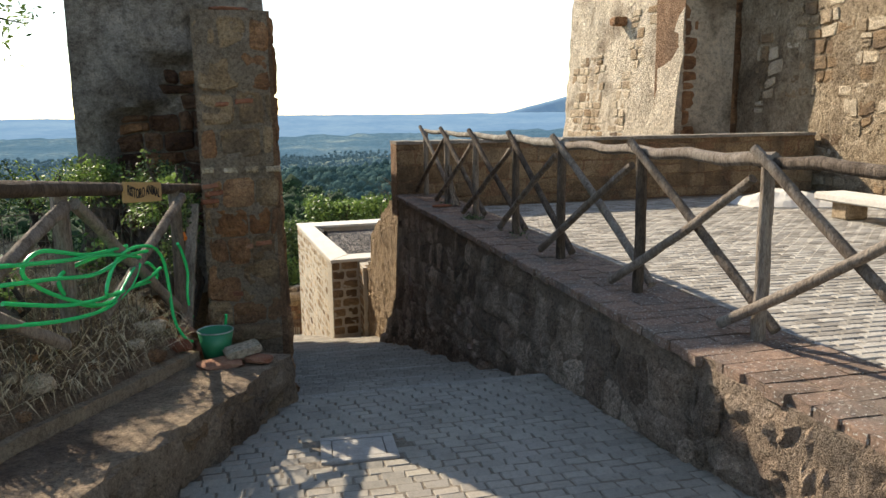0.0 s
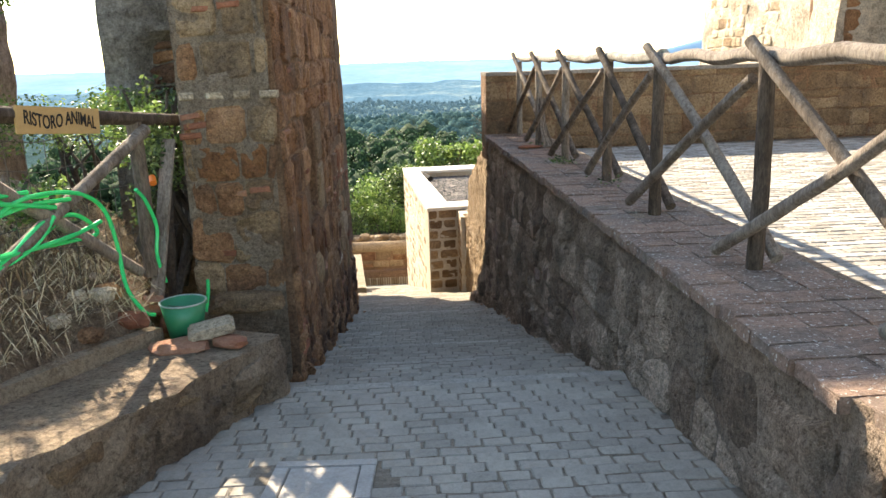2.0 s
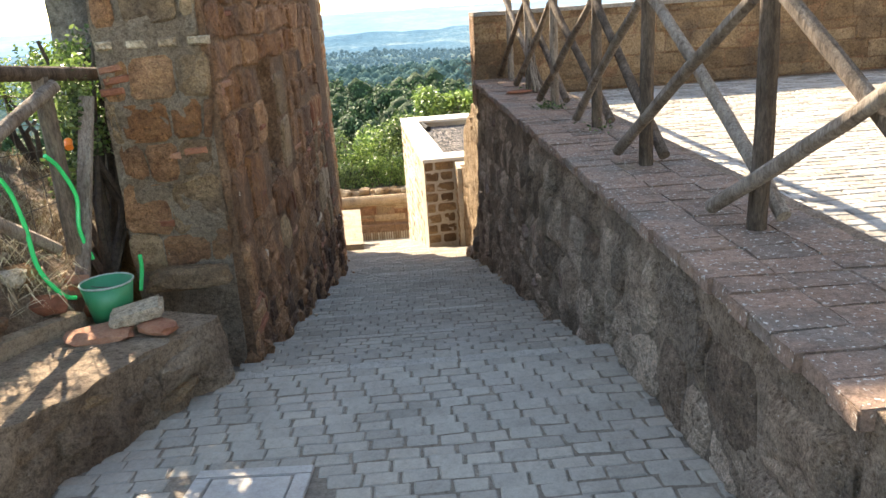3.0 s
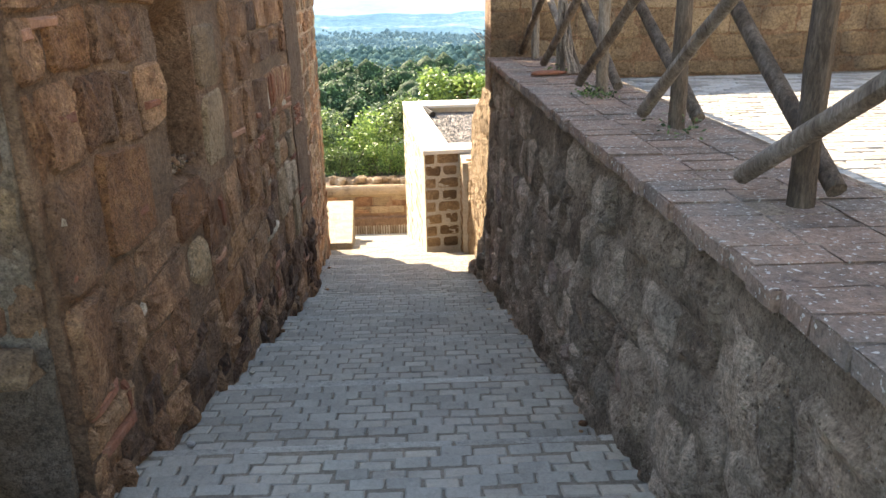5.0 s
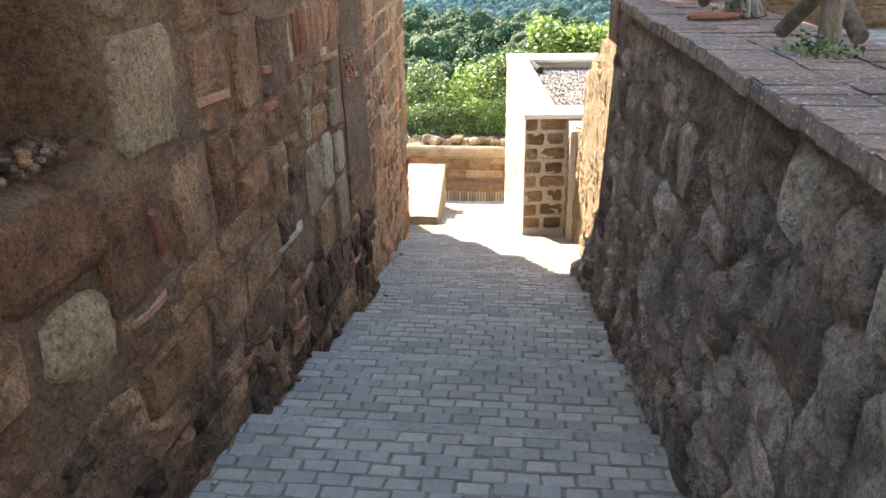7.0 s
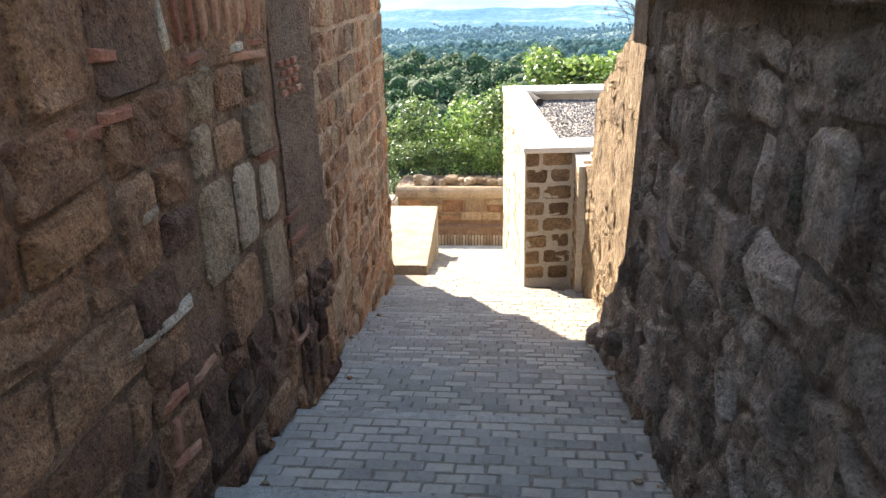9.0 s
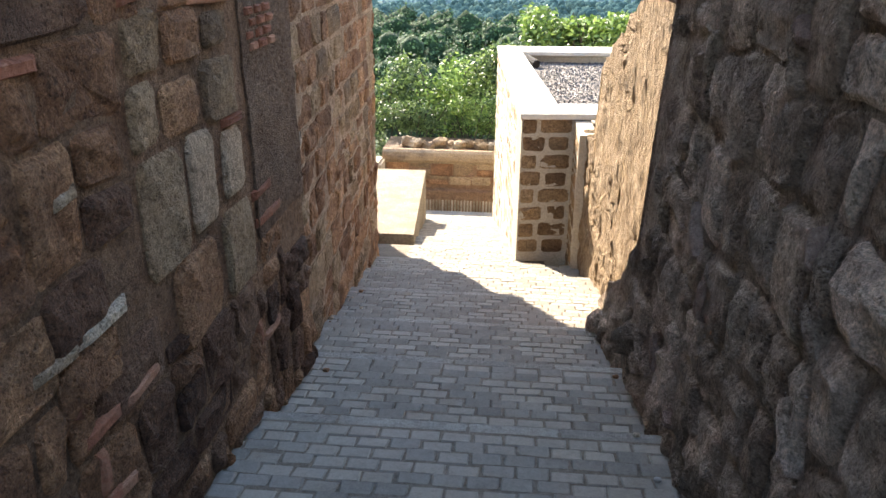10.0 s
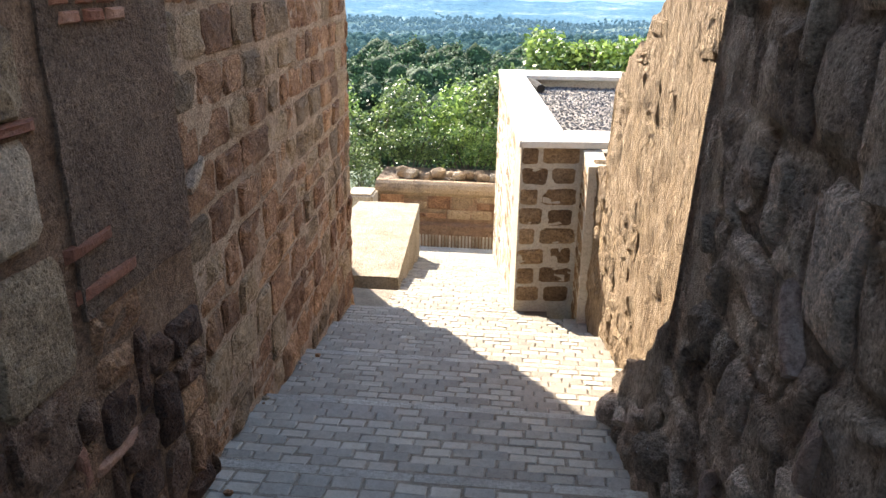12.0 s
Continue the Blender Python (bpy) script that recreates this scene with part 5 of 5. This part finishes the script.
# ---- planting ----
def shrub(name, label, stems, spots, size, mat, bark=True, flat_bias=0.3, cat="shrub", group=""):
    t = thing(name, label, cat, group)
    if stems:
        for i, (s, r) in enumerate(stems):
            part("stem", tube(s, r, 6, r * 0.35, 0.1, i), BARK, t)
    part("crown", leaves(rng, spots, size, flat_bias), mat, t)
    return t


def bush(centre, radii, n, size, mat, name="shrub", label="leafy green shrub behind the end wall", base=None):
    c = Vector(centre)
    g = Vector((c.x, c.y, c.z - radii[2] * 1.15)) if base is None else Vector(base)
    stems = [([g, g.lerp(c, 0.5) + Vector((rng.uniform(-0.2, 0.2), rng.uniform(-0.2, 0.2), 0)), c + Vector((rng.uniform(-1, 1) * radii[0] * 0.7, rng.uniform(-1, 1) * radii[1] * 0.7, radii[2] * rng.uniform(0, 0.8)))], 0.03) for _ in range(7)]
    spots = []
    for _ in range(10):
        o = Vector((rng.uniform(-0.6, 0.6) * radii[0], rng.uniform(-0.6, 0.6) * radii[1], rng.uniform(-0.5, 0.62) * radii[2]))
        spots += clump_spots(rng, c + o, [r * rng.uniform(0.3, 0.55) for r in radii], n // 10)
    return shrub(name, label, stems, spots, size, mat)


# Some shrubs get a darker leaf colour to suggest shaded interiors
for (c, r, n, s, m) in (((-2.9, 24.6, -4.4), (1.2, 1.0, 1.3), 3600, 0.115, LEAF_DARK), ((-1.2, 24.3, -4.3), (1.2, 0.9, 1.2), 3600, 0.115, LEAF), ((0.3, 24.4, -3.9), (1.3, 1.0, 1.4), 3400, 0.13, LEAF_DARK),
                        ((-4.8, 25.5, -4.4), (1.5, 1.2, 1.4), 3200, 0.115, LEAF), ((-2.0, 23.1, -4.45), (1.3, 0.45, 0.55), 3600, 0.07, LEAF_DARK), ((-0.5, 23.0, -4.35), (1.0, 0.4, 0.6), 3600, 0.07, LEAF),
                        ((-3.6, 23.0, -4.6), (1.0, 0.6, 0.7), 3000, 0.06, LEAF_DARK), ((-3.2, 22.6, -5.2), (0.9, 0.7, 0.7), 2500, 0.06, LEAF_DARK)):
    bush(c, r, n, s, m, base=(c[0], c[1], -6.9))
for (c, r, n, s) in (((1.45, 23.0, -2.6), (1.1, 1.1, 0.9), 2600, 0.17), ((2.6, 23.0, -2.7), (1.4, 1.1, 0.95), 2600, 0.17), ((4.6, 23.5, -2.5), (1.6, 1.2, 1.0), 2200, 0.17), ((-0.9, 25.5, -4.3), (1.2, 1.0, 1.0), 1800, 0.15)):
    bush(c, r, n, s, LEAF, "fig_tree", "large-leaved fig bush above the flat roof", base=(c[0], c[1], -6.9))
# bramble on the bank, behind the fence
for (c, r, n, s, m) in (((-1.75, 4.3, 0.15), (0.35, 0.6, 0.42), 2600, 0.045, LEAF_DARK), ((-2.3, 5.6, 0.2), (0.7, 0.7, 0.34), 2200, 0.045, LEAF), ((-3.2, 6.2, 0.15), (0.8, 0.6, 0.34), 1700, 0.045, LEAF), ((-1.50, 3.15, 0.0), (0.16, 0.28, 0.45), 1800, 0.04, LEAF_DARK), ((-1.62, 3.5, 0.25), (0.25, 0.4, 0.4), 2200, 0.042, LEAF),
                        ((-4.2, 5.2, 0.25), (0.9, 0.8, 0.4), 2600, 0.05, LEAF), ((-2.05, 2.6, -0.08), (0.22, 0.3, 0.2), 420, 0.05, LEAF), ((-2.3, 1.3, 0.0), (0.2, 0.3, 0.2), 260, 0.05, LEAF)):
    bush(c, r, n, s, m, "bramble", "tangled bramble on the dry bank", base=(c[0], c[1], bank_z(c[0], c[1]) - 0.05))


def tree(name, label, base, top, spread, n, size, mat):
    t = thing(name, label, "tree")
    b, c = Vector(base), Vector(top)
    limbs = [([b, b.lerp(c, 0.5) + Vector((0.1, 0, 0)), c], 0.09)]
    spots = []
    for i in range(16):
        p = b.lerp(c, rng.uniform(0.35, 1.0))
        q = p + Vector((rng.gauss(0, spread), rng.gauss(0, spread), rng.uniform(0.1, 0.9) * spread))
        m = p.lerp(q, 0.5) + Vector((0, 0, 0.15))
        limbs.append(([p, m, q], 0.02))
        for k in range(9):
            r = p.lerp(q, rng.uniform(0.4, 1.1)) + Vector((rng.gauss(0, 0.12), rng.gauss(0, 0.12), rng.gauss(0, 0.1)))
            spots += [r + Vector((rng.gauss(0, 0.09), rng.gauss(0, 0.09), rng.gauss(0, 0.07))) for _ in range(n // 144)]
    part("trunk", join(*[tube(s, r, 7, r * 0.3, 0.1, i) for i, (s, r) in enumerate(limbs)]), BARK, t)
    part("crown", leaves(rng, spots, size, 0.3, 0.35), mat, t)
    return t


tree("acacia", "slender young tree with small leaves on the bank", (-4.35, 6.3, 0.2), (-4.3, 6.5, 2.1), 0.55, 3200, 0.085, LEAF)
tree("acacia", "leafy tree leaning over the dry bank", (-4.3, 4.2, 0.3), (-3.55, 4.5, 2.7), 0.42, 3000, 0.085, LEAF)

# weeds at the fence foot and dry stalks on the broken wall
weeds = []
for (x, y, z, n) in ((1.60, 5.7, WTOP, 160), (1.70, 4.35, WTOP, 40), (1.66, 7.2, WTOP, 70)):
    w = thing("weed", "small grey-green weed at a post foot", "plant", "weeds at the posts")
    part("leaves", leaves(rng, [Vector((x + rng.gauss(0, 0.06), y + rng.gauss(0, 0.09), z + abs(rng.gauss(0.02, 0.025)))) for _ in range(n)], 0.03, 0.2), LEAF_DARK, w)
dry = thing("dry_weed", "dry reddish stalks growing from the broken wall", "plant")
stalks = []
for i in range(26):
    y = rng.uniform(9.0, 10.2)
    b = Vector((1.55 + rng.uniform(-0.05, 0.12), y, end_top(13.6 - y) - 0.03))
    e = b + Vector((rng.gauss(-0.05, 0.18), rng.gauss(-0.1, 0.2), rng.uniform(0.15, 0.5)))
    stalks.append(tube([b, b.lerp(e, 0.5) + Vector((rng.gauss(0, 0.03), 0, 0.04)), e], 0.005, 4, 0.002))
for q in stalks:
    part("stalk", q, STRAW, dry)
for i in range(22):
    y = rng.uniform(9.7, 11.4)
    b = Vector((1.52 + rng.uniform(-0.04, 0.08), y, end_top(13.6 - y) - 0.03))
    e = b + Vector((rng.uniform(-0.45, 0.1), rng.gauss(-0.2, 0.25), rng.uniform(0.25, 0.6)))
    mid = b.lerp(e, 0.5) + Vector((0.03, 0, 0.10))
    part("stalk", tube([b, mid, e], 0.004, 4, 0.0015), BARK, dry)
    for k in range(4):
        a = mid.lerp(e, k / 4)
        part("twig", tube([a, a + Vector((rng.gauss(-0.06, 0.1), rng.gauss(0, 0.1), rng.gauss(0.03, 0.08)))], 0.002, 3, 0.0012), BARK, dry)
tagged(part("seed_fluff", leaves(rng, [Vector((1.55 + rng.gauss(0, 0.12), rng.uniform(9.3, 10.1), -0.30 + rng.gauss(0, 0.12))) for _ in range(240)], 0.03), STRAW, dry), kind="stuff")

# ---- valley and distance ----
def ridge(name, y0, y1, half, crest, base, mat, label, seed, kind="structure", rough=8.0, cx=0):
    def f(s, t):
        x = cx - half + 2 * half * s
        y = y0 + (y1 - y0) * t
        k = math.sin(min(1, t * 1.25) * math.pi / 2)
        z = base + (crest(x) - base) * k + rough * 0.5 * noise.noise((x * 0.012, y * 0.012, seed)) * k
        return Vector((x, y, z))
    ob = part(name, grid(120, 24, f), mat, smooth=True)
    tagged(ob, label, "hill", kind=kind)
    return f


def crown_shapes(n, sub=1):
    """A few lumpy tree-crown shapes, as arrays of points and faces."""
    out = []
    for k in range(n):
        bm = bmesh.new()
        bmesh.ops.create_icosphere(bm, subdivisions=sub, radius=1)
        for v in bm.verts:
            v.co *= 1 + 0.38 * noise.noise(v.co * 1.6 + Vector((k * 5.3, 0, 0))) + 0.22 * noise.noise(v.co * 3.7 + Vector((0, k * 3.1, 0)))
        bm.verts.ensure_lookup_table()
        out.append((np.array([v.co[:] for v in bm.verts]), np.array([[v.index for v in f.verts] for f in bm.faces])))
        bm.free()
    return out


SHAPES = crown_shapes(14, 1)


def woods(name, f, n, height, lumps, mat, label, seed, t0=0.0, t1=1.0, s0=0.0, s1=1.0, leaf=None, tufts=0, size=1.0):
    """A wood of many uneven crowns, each of several overlapping lumps, set with tufts of leaves."""
    r = random.Random(seed)
    g = np.random.default_rng(seed)
    vs, fs, k = [], [], 0
    tv = []
    for _ in range(n):
        p = f(r.uniform(s0, s1), r.uniform(t0, t1))
        h = height * r.uniform(0.55, 1.25)
        w = h * r.uniform(0.30, 0.46)
        for j in range(lumps):
            c = np.array((p.x + r.gauss(0, 0.5) * w, p.y + r.gauss(0, 0.5) * w, p.z + h * r.uniform(0.35, 0.85)))
            v, q = r.choice(SHAPES)
            a = r.uniform(0, 6.28)
            ca, sa = math.cos(a), math.sin(a)
            e = w * r.uniform(0.45, 0.8)
            m = np.array(((ca * e, -sa * e, 0), (sa * e, ca * e, 0), (0, 0, e * r.uniform(0.8, 1.15))))
            vs.append(v @ m.T + c)
            fs.append(q + k)
            k += len(v)
            if tufts:
                d = g.normal(size=(tufts, 3))
                d[:, 2] = np.abs(d[:, 2]) - 0.25
                d[:, 1] -= 0.5
                d /= np.linalg.norm(d, axis=1)[:, None]
                o = c + d * e * g.uniform(0.92, 1.28, (tufts, 1))
                nn = d + 0.6 * g.normal(size=(tufts, 3))
                x = np.cross(nn, g.normal(size=(tufts, 3)))
                x /= np.linalg.norm(x, axis=1)[:, None]
                y = np.cross(nn, x)
                y /= np.linalg.norm(y, axis=1)[:, None]
                z = size * g.uniform(0.5, 1.2, (tufts, 1))
                tv.append(np.stack((o - x * z, o - y * z * 0.7, o + x * z, o + y * z * 0.7), axis=1).reshape(-1, 3))
    me = bpy.data.meshes.new(name)
    me.from_pydata(np.concatenate(vs).tolist(), [], np.concatenate(fs).tolist())
    me.materials.append(mat)
    me.shade_smooth()
    wood = tagged(part(name, me, mat), label, "woods", kind="stuff")
    if tufts:
        q = np.concatenate(tv)
        tagged(part("leaf_tufts", (q.tolist(), np.arange(len(q)).reshape(-1, 4).tolist()), leaf, wood), kind="stuff")


crest1 = lambda x: -52 + 4 * noise.noise((x * 0.02, 0, 3)) + (-7 if x > 10 else 0) * min(1, max(0, (x - 10) / 40))
r1 = ridge("hill_near", 190, 420, 420, crest1, -100, TERRAIN, "steep wooded slope across the valley", 1)
woods("near_woods", r1, 560, 15, 5, WOODS, "dense broadleaf woods across the valley", 3, 0.35, 1.0, 0.30, 0.66, WOOD_LEAVES, 42, 0.8)
woods("silver_trees", lambda s, t: r1(0.42 + 0.02 * s, 0.72 + 0.05 * t), 3, 13, 6, WOODS_GREY, "pale silver willows in the woods", 8, 0.0, 1.0, 0.0, 1.0, WOODS_GREY, 60, 0.5)
crest2 = lambda x: -84 + 8 * noise.noise((x * 0.006, 0, 7)) + 10 * min(1, max(0, (x + 10) / 90))
# Ridges and woods from here on wear the haze-coloured, glowing materials
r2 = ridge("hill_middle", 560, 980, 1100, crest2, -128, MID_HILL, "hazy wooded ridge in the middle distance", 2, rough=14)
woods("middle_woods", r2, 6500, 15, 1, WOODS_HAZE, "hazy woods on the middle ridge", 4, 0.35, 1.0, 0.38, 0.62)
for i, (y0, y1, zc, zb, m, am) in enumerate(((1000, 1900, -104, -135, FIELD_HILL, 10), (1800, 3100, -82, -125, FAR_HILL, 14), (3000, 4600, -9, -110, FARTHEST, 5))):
    bk = ridge("backdrop_%d" % (i + 1), y0, y1, 3600, lambda x, zc=zc, am=am, i=i: zc + am * noise.noise((x * 0.002, i * 3.3, 1)), zb, m, "distant hills and fields with blue haze painted on", 5 + i, rough=am * 2.6)
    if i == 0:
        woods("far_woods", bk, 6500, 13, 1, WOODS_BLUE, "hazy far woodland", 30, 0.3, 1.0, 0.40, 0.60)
ridge("backdrop_4", 4500, 4700, 1300, lambda x: -40 + 165 * math.exp(-((x - 2150) / 520) ** 2) + 14 * noise.noise((x * 0.004, 1, 1)), -120, FARTHEST, "horizon mountain with pale blue haze painted on", 9, rough=2, cx=1900)


# ---- setts, step edges, coping bricks ----
def paver_mesh(w, d, h, seed):
    bm = bmesh.new()
    r = random.Random(seed)
    e = 0.006
    pts = [(-w / 2, -d / 2), (w / 2, -d / 2), (w / 2, d / 2), (-w / 2, d / 2)]
    pts = [(x + r.uniform(-0.004, 0.004), y + r.uniform(-0.004, 0.004)) for x, y in pts]
    lo = [bm.verts.new((x, y, -0.03)) for x, y in pts]
    mid = [bm.verts.new((x, y, h - e)) for x, y in pts]
    hi = [bm.verts.new((x * (1 - 2 * e / w), y * (1 - 2 * e / d), h + r.uniform(-0.001, 0.001))) for x, y in pts]
    for a, b in ((lo, mid), (mid, hi)):
        for i in range(4):
            bm.faces.new((a[i], a[(i + 1) % 4], b[(i + 1) % 4], b[i]))
    bm.faces.new(hi)
    me = bpy.data.meshes.new("sett")
    bm.to_mesh(me)
    bm.free()
    me.materials.append(PAVER)
    return me


PW, PD = 0.142, 0.0965
SETTS = [paver_mesh(PW - 0.009 - 0.001 * (i % 3), PD - 0.009, 0.0, 300 + i) for i in range(14)]
MAN = (-0.365, 1.17, 0.225)
rng = random.Random(77)


def lay_setts(parent, y0, y1, zf, slope, xa, xb):
    step = (y1 - y0) / max(1, round((y1 - y0) / PD))
    y, row = y0 + step / 2, 0
    while y < y1:
        x = xa(y) - PW * (0.5 if row % 2 else 0.0) + rng.uniform(-0.02, 0.02) + PW / 2
        while x < xb(y):
            if not (abs(x - MAN[0]) < MAN[2] + 0.05 and abs(y - MAN[1]) < MAN[2] + 0.03):
                part("sett", rng.choice(SETTS), PAVER, parent,
                     at=pose(x + rng.uniform(-0.002, 0.002), y + rng.uniform(-0.002, 0.002), zf(y) + rng.uniform(-0.002, 0.002), math.degrees(math.atan(slope)) + rng.gauss(0, 0.5), rng.gauss(0, 0.5), rng.choice((0, 180)) + rng.gauss(0, 0.8)))
            x += PW
        y += step
        row += 1


for i, (slab_ob, y0, y1, z0, z1) in enumerate(SLABS):
    a = max(y0, -0.45)
    zf = lambda y, y0=y0, y1=y1, z0=z0, z1=z1: z0 + (z1 - z0) * (y - y0) / (y1 - y0)
    xa = (lambda y: left_edge(min(y, 2.44)) + 0.02) if i == 0 else (lambda y: left_edge(y) + 0.0)
    if y1 > 13.5:
        xa = lambda y: (-2.2 if y > 18.7 else -0.80 - 0.07 * (y - 14.5))
    xb = lambda y: right_edge(y) + 0.05
    if i == 0:
        half = part("floor_paving", box_bm(-0.1, 0.1, 0.5, 0.6, -1.5, -1.3), JOINT)
        tagged(half, "sunlit lane paving of small grey stone setts", "pavement", kind="structure")
        lay_setts(half, a, 1.1, zf, (z1 - z0) / (y1 - y0), xa, xb)
        lay_setts(slab_ob, 1.1, y1 - 0.095, zf, (z1 - z0) / (y1 - y0), xa, xb)
    else:
        lay_setts(slab_ob, a + 0.005, y1 - 0.095, zf, (z1 - z0) / (y1 - y0), xa, xb)
    # the long stone edge of the step
    x, xe = xa(y1 - 0.06) - 0.02, right_edge(y1 - 0.06) + 0.04
    while x < xe:
        w = min(rng.uniform(0.42, 0.62), xe - x)
        if w > 0.06:
            bm = box_bm(-w / 2 + 0.003, w / 2 - 0.003, -0.045, 0.045, -0.14, 0.0, 0.006)
            part("step_edge", bm, EDGE, slab_ob, at=pose(x + w / 2, y1 - 0.048, z1 + 0.004, 0, 0, rng.gauss(0, 0.3)))
        x += w

manhole = thing("manhole", "square concrete manhole cover set in the paving", "manhole", at=pose(MAN[0], MAN[1], lane_z(MAN[1]) + 0.004, -5.6, 0, -3))
for (x0, x1, ya, yb) in ((-0.225, 0.225, 0.16, 0.225), (-0.225, 0.225, -0.225, -0.16), (-0.225, -0.16, -0.16, 0.16), (0.16, 0.225, -0.16, 0.16)):
    part("frame", box_bm(x0, x1, ya, yb, -0.05, 0.006, 0.004), CONCRETE_PALE, manhole)
part("cover", box_bm(-0.154, 0.154, -0.154, 0.154, -0.05, 0.003, 0.004), CONCRETE_PALE, manhole)

CB = [None] * 10
for i in range(10):
    bm = box_bm(-0.1168, 0.1168, -0.0742, 0.0742, -0.06, 0.0, 0.005)
    r = random.Random(900 + i)
    for v in bm.verts:
        v.co += Vector((r.uniform(-0.004, 0.004), r.uniform(-0.004, 0.004), r.uniform(-0.003, 0.003)))
    me = bpy.data.meshes.new("coping_brick")
    bm.to_mesh(me)
    bm.free()
    me.materials.append(COPING)
    CB[i] = me
y, row = -1.6, 0
while y < 8.88:
    xf = right_edge(y) + 0.02
    x = xf + 0.10 + rng.uniform(-0.012, 0.008)
    n = 0
    while n < 3:
        part("coping_brick", rng.choice(CB), COPING, wall_e, at=pose(x, y, WTOP + rng.uniform(-0.004, 0.003), rng.gauss(0, 0.6), rng.gauss(0, 0.6), rng.choice((0, 180)) + rng.gauss(0, 0.8)))
        x += 0.236
        n += 1
    y += 0.15
    row += 1
part("coping_bed", shell(2, 60, lambda s, t: (lambda y: Vector((right_edge(y) + 0.02 + 0.68 * s, y, WTOP - 0.006)))(-5 + 13.9 * t), lambda s, t: (lambda y: Vector((right_edge(y) + 0.02 + 0.68 * s, y, WTOP - 0.07)))(-5 + 13.9 * t)), MORTAR_GREY, wall_e)

# terrace setts: those by the wall one by one, the rest joined
TSET = []
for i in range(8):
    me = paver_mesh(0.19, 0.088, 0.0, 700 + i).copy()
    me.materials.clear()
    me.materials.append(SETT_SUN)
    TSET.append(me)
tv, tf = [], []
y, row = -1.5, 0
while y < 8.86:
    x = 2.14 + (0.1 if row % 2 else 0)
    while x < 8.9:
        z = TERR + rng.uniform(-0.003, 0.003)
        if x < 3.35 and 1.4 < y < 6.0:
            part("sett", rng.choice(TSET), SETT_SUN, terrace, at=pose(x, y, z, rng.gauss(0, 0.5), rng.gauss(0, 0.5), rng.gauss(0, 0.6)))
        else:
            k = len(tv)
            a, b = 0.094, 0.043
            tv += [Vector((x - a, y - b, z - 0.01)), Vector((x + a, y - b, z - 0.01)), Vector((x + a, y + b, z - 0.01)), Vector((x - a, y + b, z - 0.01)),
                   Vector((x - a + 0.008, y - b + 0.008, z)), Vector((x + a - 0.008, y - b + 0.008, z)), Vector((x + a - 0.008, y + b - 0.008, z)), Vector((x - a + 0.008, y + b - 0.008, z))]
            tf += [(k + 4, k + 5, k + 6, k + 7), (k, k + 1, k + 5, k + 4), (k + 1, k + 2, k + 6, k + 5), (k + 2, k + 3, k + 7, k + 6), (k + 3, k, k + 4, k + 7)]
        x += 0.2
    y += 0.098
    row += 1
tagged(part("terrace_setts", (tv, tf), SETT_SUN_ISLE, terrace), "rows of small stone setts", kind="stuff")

# bits on the lane
for i in range(60):
    y = rng.uniform(3.2, 12.5)
    side = rng.random() < 0.5
    x = (left_edge(y) + abs(rng.gauss(0.06, 0.07))) if side else (right_edge(y) - abs(rng.gauss(0.05, 0.06)))
    r = rng.uniform(0.006, 0.02)
    rock("pebble", x, y, lane_z(y) + r * 0.5, r, (1.2, 1, 0.7), rng.choice((TUFF, TUFF_PALE, CONCRETE_PALE)), 500 + i, "small stone crumb at the foot of the wall", 0, 0, "crumbs on the lane")
